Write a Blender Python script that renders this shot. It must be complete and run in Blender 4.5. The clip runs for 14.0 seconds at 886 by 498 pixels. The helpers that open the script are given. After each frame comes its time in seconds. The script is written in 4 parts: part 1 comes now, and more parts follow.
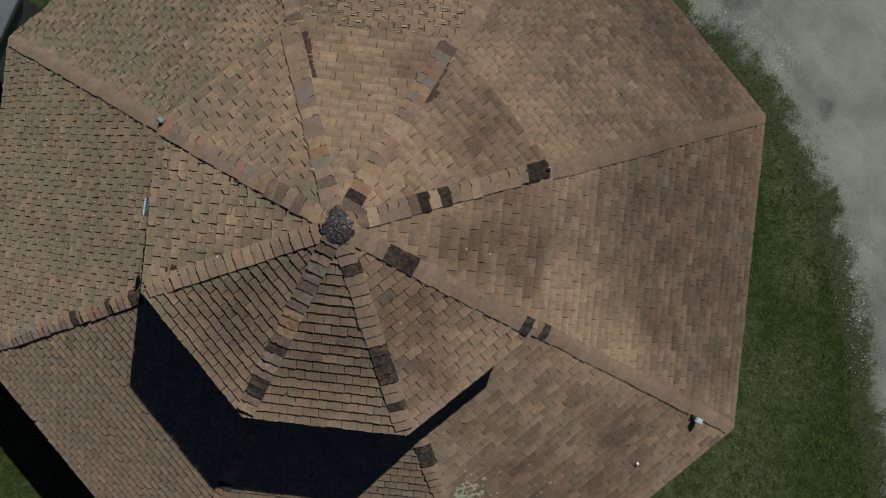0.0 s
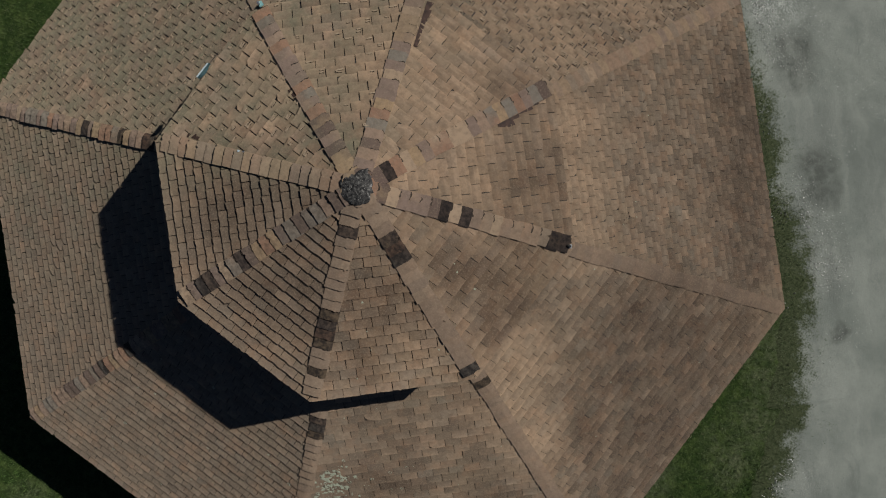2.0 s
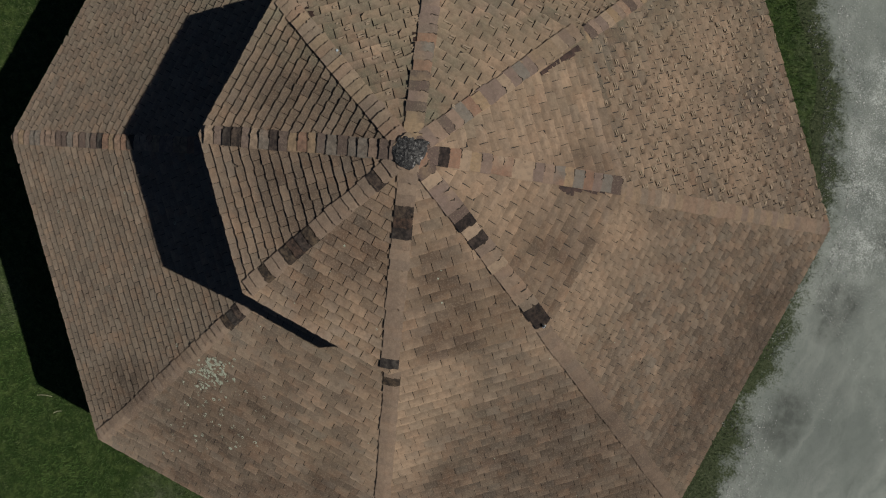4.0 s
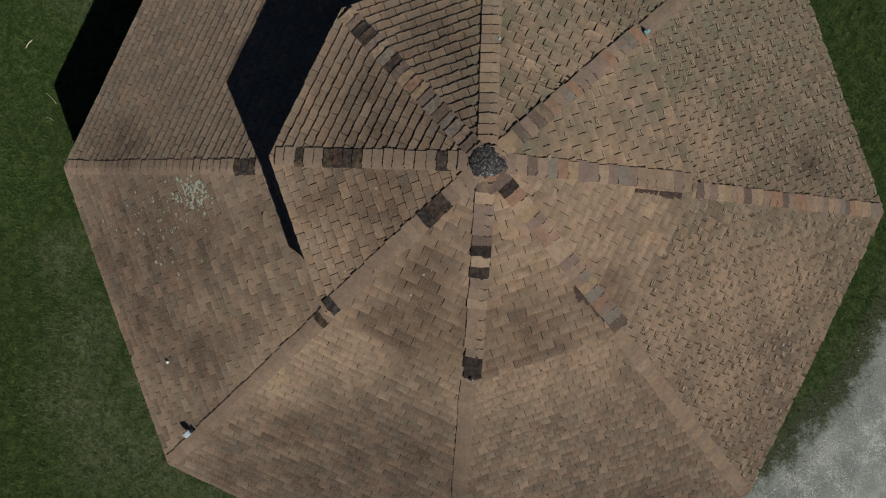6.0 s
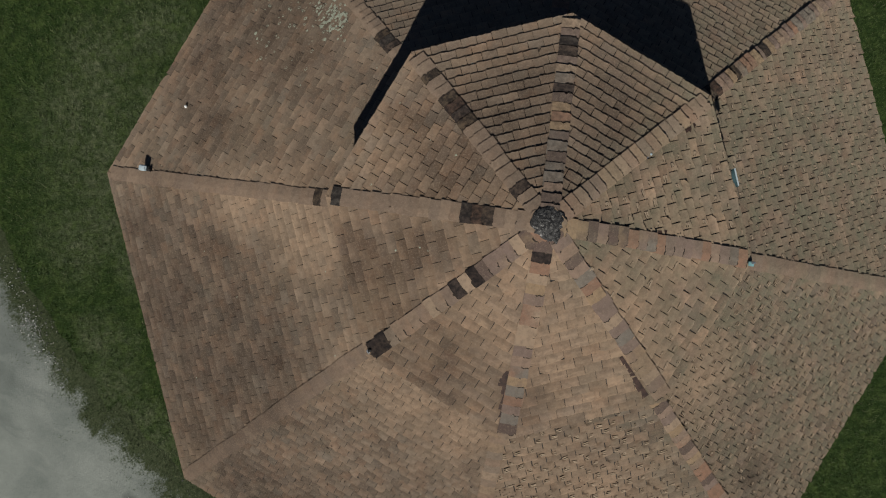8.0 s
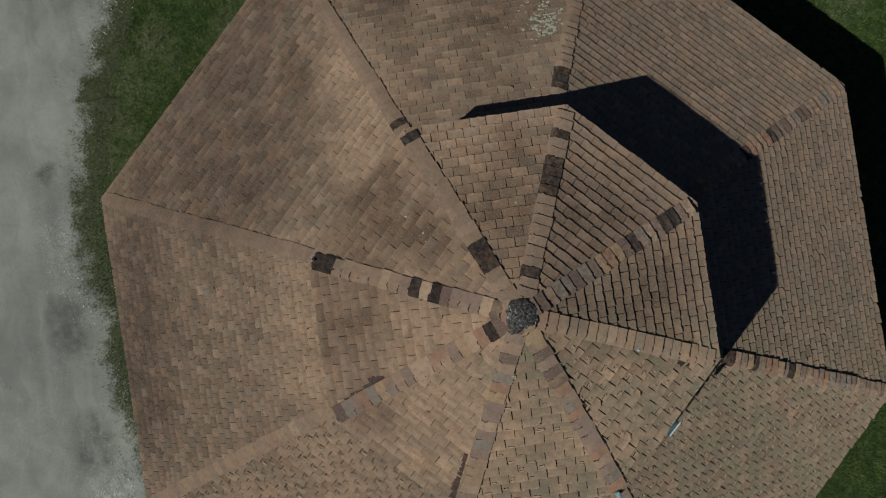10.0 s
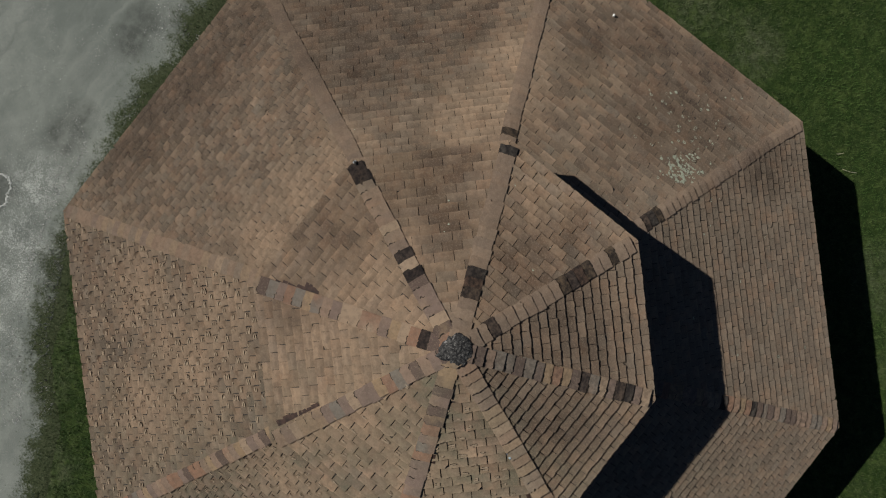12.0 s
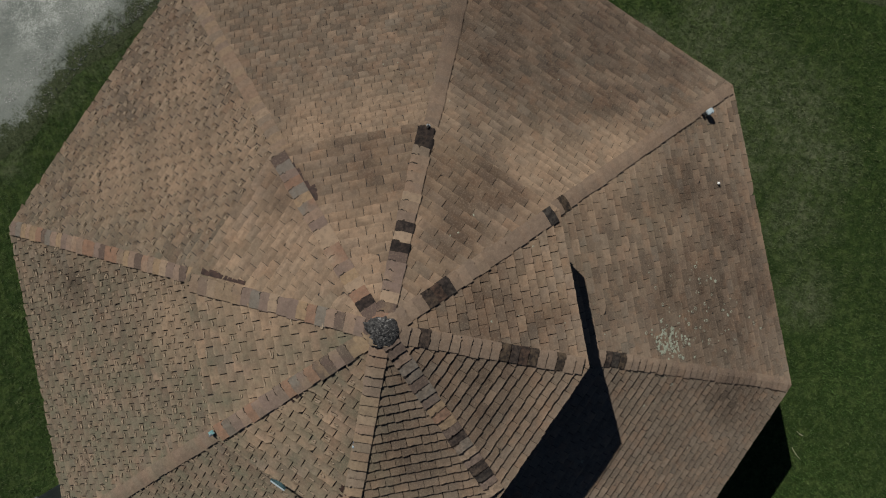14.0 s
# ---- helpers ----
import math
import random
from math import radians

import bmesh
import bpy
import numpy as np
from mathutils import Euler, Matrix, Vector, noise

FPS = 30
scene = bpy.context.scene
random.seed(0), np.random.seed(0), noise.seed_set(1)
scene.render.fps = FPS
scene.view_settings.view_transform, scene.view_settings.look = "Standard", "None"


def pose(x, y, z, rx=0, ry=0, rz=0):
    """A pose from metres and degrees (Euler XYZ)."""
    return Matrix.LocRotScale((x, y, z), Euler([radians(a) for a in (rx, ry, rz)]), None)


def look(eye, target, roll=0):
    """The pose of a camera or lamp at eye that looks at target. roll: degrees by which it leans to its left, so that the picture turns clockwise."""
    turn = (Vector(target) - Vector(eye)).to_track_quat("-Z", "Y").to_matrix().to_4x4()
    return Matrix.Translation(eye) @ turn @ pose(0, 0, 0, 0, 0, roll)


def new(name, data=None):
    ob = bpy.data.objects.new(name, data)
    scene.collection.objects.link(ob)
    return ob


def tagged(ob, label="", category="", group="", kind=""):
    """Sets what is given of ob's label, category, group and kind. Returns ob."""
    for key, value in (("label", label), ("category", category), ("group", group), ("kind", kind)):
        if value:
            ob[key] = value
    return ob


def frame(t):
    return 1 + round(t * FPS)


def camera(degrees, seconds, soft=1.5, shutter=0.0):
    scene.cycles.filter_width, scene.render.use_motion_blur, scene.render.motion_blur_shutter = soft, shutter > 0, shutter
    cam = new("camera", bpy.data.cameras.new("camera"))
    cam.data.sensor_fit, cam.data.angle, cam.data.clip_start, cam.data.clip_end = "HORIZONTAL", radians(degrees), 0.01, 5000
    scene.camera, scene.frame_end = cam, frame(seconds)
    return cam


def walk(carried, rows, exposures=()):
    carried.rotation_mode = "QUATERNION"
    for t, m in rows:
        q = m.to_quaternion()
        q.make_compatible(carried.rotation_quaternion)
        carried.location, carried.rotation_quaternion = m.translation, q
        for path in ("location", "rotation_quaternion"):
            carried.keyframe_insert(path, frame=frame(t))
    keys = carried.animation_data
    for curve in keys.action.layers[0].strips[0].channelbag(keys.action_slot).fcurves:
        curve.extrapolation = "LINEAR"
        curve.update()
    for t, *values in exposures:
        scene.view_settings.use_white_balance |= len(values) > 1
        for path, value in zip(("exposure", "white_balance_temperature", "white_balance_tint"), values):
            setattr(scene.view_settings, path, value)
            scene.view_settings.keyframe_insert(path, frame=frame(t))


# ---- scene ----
cam = camera(72.0, 14.0, soft=1.15)
PATH = [(0, pose(1.177, -0.312, 12.252, 0, 0, -2.38)),
        (0.5, pose(1.165, -0.260, 12.234, 0, 0, 6.84)),
        (1, pose(1.161, -0.226, 12.242, 0, 0, 15.07)),
        (1.5, pose(1.165, -0.195, 12.239, 0, 0, 21.44)),
        (2, pose(1.176, -0.156, 12.235, 0, 0, 28.52)),
        (2.5, pose(1.220, -0.125, 12.210, 0, 0, 36.52)),
        (3, pose(1.213, -0.104, 12.247, 0, 0, 46.05)),
        (5.5, pose(1.085, -0.176, 12.244, 0, 0, 96.26)),
        (6, pose(1.091, -0.191, 12.286, 0, 0, 107.32)),
        (6.5, pose(1.093, -0.174, 12.269, 0, 0, 119.22)),
        (7, pose(1.105, -0.165, 12.286, 0, 0, 131.95)),
        (7.5, pose(1.165, -0.166, 12.269, 0, 0, 144.71)),
        (8, pose(1.206, -0.197, 12.249, 0, 0, 157.58)),
        (8.5, pose(1.218, -0.272, 12.246, 0, 0, 170.25)),
        (11, pose(1.116, -0.229, 12.491, 0, 0, 232.24)),
        (11.5, pose(1.140, -0.164, 12.513, 0, 0, 243.85)),
        (12, pose(1.178, -0.172, 12.483, 0, 0, 254.88)),
        (12.5, pose(1.173, -0.176, 12.527, 0, 0, 265.48)),
        (13, pose(1.164, -0.193, 12.532, 0, 0, 275.79)),
        (13.5, pose(1.162, -0.221, 12.572, 0, 0, 285.70)),
        (14, pose(1.188, -0.237, 12.577, 0, 0, 295.68))]
walk(cam, PATH)

# ---- light ----
SUN_EL, SUN_AZ = 41.0, 55.8          # degrees above the ground, degrees from +x towards +y
world = bpy.data.worlds.new("sky")
scene.world = world
world.use_nodes = True
wn = world.node_tree.nodes
sky = wn.new("ShaderNodeTexSky")
sky.sky_type = 'NISHITA'
sky.sun_disc = False
sky.air_density, sky.dust_density, sky.altitude = 0.35, 0.1, 300
sky.sun_elevation, sky.sun_rotation = radians(SUN_EL), radians(90 - SUN_AZ)
world.node_tree.links.new(sky.outputs[0], wn["Background"].inputs[0])
wn["Background"].inputs[1].default_value = 0.05
sun = new("sun", bpy.data.lights.new("sun", 'SUN'))
sun.data.energy, sun.data.angle, sun.data.color = 4.65, radians(0.53), (1.0, 0.95, 0.87)
toward = Vector((math.cos(radians(SUN_AZ)) * math.cos(radians(SUN_EL)), math.sin(radians(SUN_AZ)) * math.cos(radians(SUN_EL)), math.sin(radians(SUN_EL))))
sun.matrix_world = look(toward * 40, (0, 0, 0))
scene.view_settings.exposure = 0.0

# ---- materials ----
class Nodes:
    """A short way to write node trees."""
    def __init__(self, name):
        self.mat = bpy.data.materials.new(name)
        self.mat.use_nodes = True
        self.tree = self.mat.node_tree
        self.bsdf = self.tree.nodes["Principled BSDF"]

    def put(self, socket, value):
        if isinstance(value, bpy.types.NodeSocket):
            self.tree.links.new(value, socket)
        elif isinstance(value, tuple) and len(value) == 3 and socket.type == 'RGBA':
            socket.default_value = (*value, 1)
        else:
            socket.default_value = value

    def add(self, kind, out=0, ins=None, **props):
        n = self.tree.nodes.new(kind)
        for key, value in props.items():
            if key == "operation":
                n.operation = value
            elif key == "blend":
                n.blend_type = value
            elif key == "data":
                n.data_type = value
            elif key == "feature":
                n.feature = value
        for key, value in (ins or {}).items():
            self.put(n.inputs[key], value)
        return n.outputs[out]

    def math(self, op, a, b=0.0, c=0.0):
        return self.add("ShaderNodeMath", 0, {0: a, 1: b, 2: c}, operation=op)

    def vmath(self, op, a, b):
        return self.add("ShaderNodeVectorMath", 0, {0: a, 1: b}, operation=op)

    def mix(self, f, a, b, blend='MIX'):
        return self.add("ShaderNodeMixRGB", 0, {0: f, 1: a, 2: b}, blend=blend)

    def noise(self, vec, scale, detail=3.0, rough=0.55, out=0):
        return self.add("ShaderNodeTexNoise", out, {"Vector": vec, "Scale": scale, "Detail": detail, "Roughness": rough})

    def ramp(self, f, stops):
        n = self.tree.nodes.new("ShaderNodeValToRGB")
        self.put(n.inputs[0], f)
        e = n.color_ramp.elements
        while len(e) < len(stops):
            e.new(0.5)
        for el, (p, col) in zip(e, stops):
            el.position = p
            el.color = (*col, 1) if isinstance(col, tuple) else (col, col, col, 1)
        return n.outputs[0]

    def step(self, f, lo, hi):
        return self.add("ShaderNodeMapRange", 0, {0: f, 1: lo, 2: hi, 3: 0.0, 4: 1.0})

    def pos(self):
        return self.add("ShaderNodeNewGeometry", 0)

    def island(self):
        return self.add("ShaderNodeNewGeometry", 8)

    def rand(self):
        return self.add("ShaderNodeObjectInfo", 5)

    def bump(self, height, strength, dist):
        self.put(self.bsdf.inputs["Normal"], self.add("ShaderNodeBump", 0, {"Height": height, "Strength": strength, "Distance": dist}))

    def done(self, colour, rough=0.9, spec=0.2, metal=0.0):
        self.put(self.bsdf.inputs["Base Color"], colour)
        self.put(self.bsdf.inputs["Roughness"], rough)
        self.put(self.bsdf.inputs["Specular IOR Level"], spec)
        self.put(self.bsdf.inputs["Metallic"], metal)
        return self.mat


# algae staining and pale patches on the roof: centre x, y and reach in metres
LOW_STAINS = ((4.7, -0.5, 1.5), (5.5, -2.3, 1.2), (2.5, -4.4, 1.2), (3.5, -4.6, 1.0), (5.2, 0.3, 2.1), (5.5, -1.0, 1.9), (4.2, 0.3, 1.0), (4.6, -1.6, 0.9), (6.0, 0.9, 0.9), (5.6, 2.2, 1.2), (4.6, 3.8, 1.2), (5.1, 2.9, 1.0), (2.2, -4.7, 1.7), (2.9, -5.1, 1.6), (3.6, -4.3, 1.0), (1.2, -5.6, 0.9),
              (3.8, -3.4, 0.7), (-1.9, 4.9, 0.45), (2.2, -3.7, 0.8), (4.4, 0.6, 0.9), (5.0, 3.2, 1.5), (4.2, 4.4, 1.1))
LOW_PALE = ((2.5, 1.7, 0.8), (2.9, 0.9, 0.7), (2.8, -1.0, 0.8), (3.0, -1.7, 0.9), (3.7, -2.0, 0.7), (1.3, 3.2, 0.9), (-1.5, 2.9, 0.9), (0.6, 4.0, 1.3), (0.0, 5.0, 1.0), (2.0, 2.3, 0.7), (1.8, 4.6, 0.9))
# the last four paint shade onto planes turned from the sun
UP_STAINS_SHADE = ((2.1, -0.4, 0.95), (1.9, 0.5, 0.8), (1.75, 1.1, 0.75), (1.55, -0.4, 0.7), (0.85, -1.8, 0.5), (0.95, 1.75, 0.5), (-0.2, -1.5, 1.3), (-1.3, -1.0, 1.1), (0.8, -1.1, 1.0), (-0.2, -0.6, 0.6))
# lightens the sunward upper planes through their colour
UP_PALE = ((-0.3, 1.4, 1.0), (-1.5, 0.9, 0.8), (0.5, 1.5, 0.9), (1.0, 0.8, 0.6), (0.4, 0.5, 0.5))


def shingle_material(name, joined, tones, dark_spots, pale, dark=0.0, spread=0.9, soil=1.0):
    """Weathered asphalt shingle: mineral grain, tab-to-tab tones, runs down the slope and algae staining; plane shade
    and tab relief are painted in.
    """
    m = Nodes(name)
    p = m.pos()
    r = m.island() if joined else m.rand()
    tone = m.math('ADD', m.math('MULTIPLY', r, spread), m.math('MULTIPLY', m.step(m.noise(p, 1.7, 5.0, 0.62), 0.28, 0.72), 1.0 - spread))
    col = m.ramp(tone, tones)
    if soil == 1.0:
        r2, r3 = m.math('FRACT', m.math('MULTIPLY', r, 37.7)), m.math('FRACT', m.math('MULTIPLY', r, 91.3))
        col = m.mix(m.math('MULTIPLY', m.step(r2, 0.70, 1.0), 0.30), col, (0.300, 0.180, 0.115))
        col = m.mix(m.math('MULTIPLY', m.step(r3, 0.74, 1.0), 0.30), col, (0.200, 0.190, 0.160))
    sep = m.tree.nodes.new("ShaderNodeSeparateXYZ")
    m.put(sep.inputs[0], p)
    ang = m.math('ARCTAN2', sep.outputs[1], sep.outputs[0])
    runs = m.noise(m.vmath('ADD', p, (11.0, 5.0, 0.0)), 1.3, 4.0, 0.6)
    col = m.mix(m.math('MULTIPLY', m.step(runs, 0.43, 0.68), 0.30 * soil), col, m.mix(1.0, col, (0.46, 0.46, 0.47), 'MULTIPLY'))
    blot = m.noise(p, 0.55, 4.0, 0.6)
    col = m.mix(m.math('MULTIPLY', m.step(blot, 0.5, 0.72), 0.3 * soil), col, (0.262, 0.194, 0.125))
    damp = m.step(m.math('COSINE', m.math('SUBTRACT', ang, 2.75)), 0.25, 0.95)
    moss = m.noise(m.vmath('ADD', p, (7.0, 3.0, 0.0)), 3.1, 4.0, 0.6)
    col = m.mix(m.math('MULTIPLY', m.step(moss, 0.33, 0.65), m.math('ADD', 0.15 * soil, m.math('MULTIPLY', damp, 0.78 * soil))), col, (0.142, 0.140, 0.098))
    # shade in the colour: planes turned from the sun go greyer and darker
    away_shade = m.step(m.math('COSINE', m.math('ADD', ang, 1.95)), 0.62, 0.86)
    col = m.mix(m.math('MULTIPLY', away_shade, 0.42 * soil), col, (0.128, 0.112, 0.092))
    rust = m.noise(m.vmath('ADD', p, (2.0, 9.0, 0.0)), 4.3, 3.0, 0.6)
    col = m.mix(m.math('MULTIPLY', m.step(rust, 0.50, 0.72), m.math('SUBTRACT', 0.34 * soil, m.math('MULTIPLY', damp, 0.3 * soil))), col, (0.285, 0.165, 0.098))
    warp = m.vmath('ADD', p, m.vmath('MULTIPLY', m.noise(p, 1.1, 4.0, 0.6, out=1), (0.9, 0.9, 0.0)))
    wsep = m.tree.nodes.new("ShaderNodeSeparateXYZ")
    m.put(wsep.inputs[0], warp)

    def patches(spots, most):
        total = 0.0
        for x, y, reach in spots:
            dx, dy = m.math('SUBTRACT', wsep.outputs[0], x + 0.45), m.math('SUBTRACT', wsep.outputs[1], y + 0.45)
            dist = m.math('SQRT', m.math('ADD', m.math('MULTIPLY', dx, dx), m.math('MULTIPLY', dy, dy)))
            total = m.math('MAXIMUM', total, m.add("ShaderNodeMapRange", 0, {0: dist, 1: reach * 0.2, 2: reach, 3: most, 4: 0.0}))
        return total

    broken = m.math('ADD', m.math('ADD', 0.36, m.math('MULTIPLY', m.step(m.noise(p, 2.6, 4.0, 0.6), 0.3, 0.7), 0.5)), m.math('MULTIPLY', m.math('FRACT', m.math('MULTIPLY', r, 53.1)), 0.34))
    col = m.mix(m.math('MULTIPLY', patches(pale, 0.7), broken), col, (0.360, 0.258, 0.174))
    col = m.mix(m.math('MULTIPLY', patches(dark_spots, 1.0), broken), col, m.mix(1.0, col, (0.42, 0.405, 0.415), 'MULTIPLY'))
    mott = m.noise(p, 6.5, 4.0, 0.6)
    col = m.mix(m.math('MULTIPLY', m.step(mott, 0.48, 0.66), 0.3 * soil), col, m.mix(1.0, col, (0.5, 0.5, 0.51), 'MULTIPLY'))
    fine = m.noise(p, 16.0, 4.0, 0.68)
    grit = m.noise(p, 260.0, 2.0, 0.6)
    col = m.mix(m.math('MULTIPLY', m.step(fine, 0.44, 0.64), 0.34), col, (0.098, 0.076, 0.060))
    mid = m.noise(p, 48.0, 3.0, 0.6)
    col = m.mix(m.math('MULTIPLY', m.step(mid, 0.5, 0.68), 0.28), col, (0.330, 0.262, 0.190))
    col = m.mix(m.math('MULTIPLY', m.step(grit, 0.54, 0.72), 0.16), col, (0.34, 0.27, 0.20))
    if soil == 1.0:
        # relief shading put into the colour: paler butt, darker head on each tab
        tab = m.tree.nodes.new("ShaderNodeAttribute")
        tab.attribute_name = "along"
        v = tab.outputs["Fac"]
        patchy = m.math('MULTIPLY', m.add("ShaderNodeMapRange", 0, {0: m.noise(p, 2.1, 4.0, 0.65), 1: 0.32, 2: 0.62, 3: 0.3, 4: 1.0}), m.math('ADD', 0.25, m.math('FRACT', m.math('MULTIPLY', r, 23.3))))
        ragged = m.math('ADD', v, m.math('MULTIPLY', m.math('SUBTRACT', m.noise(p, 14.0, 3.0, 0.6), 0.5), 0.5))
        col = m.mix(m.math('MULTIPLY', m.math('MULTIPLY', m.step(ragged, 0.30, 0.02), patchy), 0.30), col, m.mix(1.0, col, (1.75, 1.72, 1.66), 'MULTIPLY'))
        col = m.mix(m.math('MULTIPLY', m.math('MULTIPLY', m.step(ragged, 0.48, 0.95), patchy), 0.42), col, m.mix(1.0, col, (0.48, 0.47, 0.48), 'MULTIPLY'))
    if dark:
        col = m.mix(m.math('ADD', dark, m.math('MULTIPLY', m.step(fine, 0.35, 0.6), 0.25)), col, (0.012, 0.011, 0.012))
    m.bump(m.math('ADD', grit, m.math('MULTIPLY', fine, 2.0)), 0.35, 0.003)
    m.put(m.bsdf.inputs['Diffuse Roughness'], 0.7)
    return m.done(col, 0.95, 0.12)


def plain_material(name, a, b, scale=6.0, rough=0.8, metal=0.0, spec=0.3, bump=0.2):
    m = Nodes(name)
    p = m.pos()
    n1, n2 = m.noise(p, scale), m.noise(p, scale * 14, 3.0)
    m.bump(n2, bump, 0.004)
    return m.done(m.mix(m.step(m.math('ADD', m.math('MULTIPLY', n1, 0.7), m.math('MULTIPLY', n2, 0.3)), 0.35, 0.65), a, b), rough, spec, metal)


TAN = [(0.0, (0.123, 0.093, 0.071)), (0.2, (0.153, 0.115, 0.085)), (0.42, (0.193, 0.145, 0.105)), (0.58, (0.196, 0.151, 0.114)), (0.78, (0.244, 0.180, 0.128)), (1.0, (0.319, 0.236, 0.169))]
TAN_UP = [(0.0, (0.139, 0.102, 0.078)), (0.2, (0.202, 0.146, 0.105)), (0.42, (0.293, 0.208, 0.140)), (0.58, (0.278, 0.208, 0.154)), (0.78, (0.367, 0.256, 0.172)), (1.0, (0.469, 0.342, 0.237))]
CAPS = [(0.0, (0.285, 0.205, 0.158)), (0.14, (0.290, 0.205, 0.152)), (0.17, (0.215, 0.158, 0.132)), (0.30, (0.225, 0.164, 0.136)), (0.33, (0.335, 0.238, 0.148)), (0.47, (0.320, 0.228, 0.142)), (0.50, (0.118, 0.084, 0.072)), (0.59, (0.135, 0.096, 0.082)),
        (0.62, (0.200, 0.178, 0.152)), (0.69, (0.205, 0.182, 0.155)), (0.72, (0.285, 0.165, 0.110)), (0.84, (0.265, 0.160, 0.112)), (0.87, (0.370, 0.280, 0.200)), (1.0, (0.355, 0.262, 0.182))]
LOW_CAPS = [(0.0, (0.190, 0.140, 0.106)), (0.25, (0.205, 0.152, 0.114)), (0.28, (0.228, 0.166, 0.121)), (0.5, (0.222, 0.162, 0.119)), (0.53, (0.205, 0.155, 0.120)), (0.78, (0.216, 0.155, 0.114)), (0.82, (0.246, 0.182, 0.134)), (1.0, (0.256, 0.190, 0.138))]
MID_CAPS = [(0.0, (0.262, 0.192, 0.140)), (0.2, (0.272, 0.194, 0.139)), (0.23, (0.232, 0.182, 0.138)), (0.4, (0.238, 0.184, 0.138)), (0.43, (0.292, 0.212, 0.142)), (0.62, (0.288, 0.210, 0.142)), (0.65, (0.222, 0.164, 0.128)), (0.72, (0.226, 0.166, 0.128)), (0.75, (0.268, 0.182, 0.127)), (0.88, (0.262, 0.180, 0.128)), (0.91, (0.330, 0.248, 0.174)), (1.0, (0.322, 0.240, 0.170))]
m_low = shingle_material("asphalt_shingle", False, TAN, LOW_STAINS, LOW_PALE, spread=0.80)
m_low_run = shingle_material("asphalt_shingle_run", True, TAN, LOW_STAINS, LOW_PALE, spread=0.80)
m_up = shingle_material("upper_asphalt_shingle", False, TAN_UP, UP_STAINS_SHADE, UP_PALE, spread=0.62)
m_worn = plain_material("worn_shingle_edge", (0.23, 0.180, 0.128), (0.34, 0.268, 0.192), 20.0, 0.95, 0.0, 0.1)
m_crack_shade = plain_material("crack_and_gap_shade", (0.022, 0.018, 0.015), (0.050, 0.040, 0.032), 20.0, 0.95, 0.0, 0.1)
m_cap_low = shingle_material("lower_hip_cap_shingle", False, LOW_CAPS, LOW_STAINS, (), spread=0.9, soil=0.5)
m_cap_up = shingle_material("upper_hip_cap_shingle", False, CAPS, (), (), spread=0.94, soil=0.3)
m_cap_mid = shingle_material("faded_hip_cap_shingle", False, MID_CAPS, LOW_STAINS, (), spread=0.92, soil=0.4)
m_cap_old = shingle_material("grimy_hip_cap_shingle", False, CAPS, (), (), 0.10, spread=0.94, soil=0.4)
m_cap_dark = shingle_material("worn_hip_cap_shingle", False, CAPS, (), (), 0.68, soil=0.6)


m_wall = plain_material("painted_boards", (0.16, 0.12, 0.09), (0.21, 0.16, 0.12), 2.0)
m_deck = plain_material("roof_felt", (0.018, 0.016, 0.015), (0.030, 0.027, 0.025), 5.0)
m_fascia = plain_material("weathered_fascia", (0.10, 0.080, 0.062), (0.16, 0.125, 0.095), 4.0)
m_tar = Nodes("roofing_tar")
tar_p = m_tar.pos()
tar_col = m_tar.mix(m_tar.step(m_tar.noise(tar_p, 26.0, 5.0, 0.7), 0.42, 0.62), (0.016, 0.016, 0.017), (0.075, 0.074, 0.072))
tar_col = m_tar.mix(m_tar.math('MULTIPLY', m_tar.step(m_tar.noise(m_tar.vmath('ADD', tar_p, (3.0, 1.0, 0.0)), 38.0, 5.0, 0.7), 0.55, 0.68), 0.8), tar_col, (0.30, 0.295, 0.28))
m_tar.bump(m_tar.noise(tar_p, 30.0, 5.0, 0.7), 0.9, 0.02)
m_tar = m_tar.done(tar_col, 0.85, 0.2)
m_mortar = plain_material("pale_sealant", (0.16, 0.155, 0.15), (0.32, 0.31, 0.30), 22.0)
m_metal = plain_material("galvanised_metal", (0.42, 0.47, 0.50), (0.60, 0.64, 0.66), 9.0, 0.35, 0.9)
m_teal = plain_material("verdigris_metal", (0.16, 0.33, 0.34), (0.30, 0.46, 0.46), 20.0, 0.5, 0.3)
m_teal_dark = plain_material("tarnished_flashing", (0.035, 0.075, 0.085), (0.06, 0.11, 0.12), 20.0, 0.5, 0.3)
m_white = plain_material("pale_blue_paint", (0.30, 0.38, 0.42), (0.42, 0.49, 0.52), 20.0, 0.5)
m_lichen = plain_material("grey_green_lichen", (0.24, 0.27, 0.20), (0.36, 0.38, 0.30), 30.0)


DRY = ((7.2, 3.0, 1.0), (6.2, 4.6, 0.9), (7.9, 1.5, 0.9), (8.4, -0.3, 0.8), (5.2, 5.6, 0.9), (5.6, -4.9, 1.2), (7.0, -4.3, 1.5), (6.9, -5.5, 1.5), (7.3, -3.3, 1.0), (6.2, -6.3, 1.2), (7.0, -2.1, 0.7), (8.0, -3.2, 1.0), (8.2, -1.2, 0.7), (4.9, -6.6, 1.1), (3.6, -7.4, 0.9), (-1.9, -9.0, 1.1), (-3.5, -8.8, 0.8), (8.2, 0.6, 0.7), (7.6, 2.4, 0.7), (6.6, 4.0, 0.7), (3.2, 7.4, 0.8), (2.0, 8.0, 0.9), (0.7, 8.5, 0.9), (4.5, 6.3, 0.6), (-1.0, 8.9, 0.8))


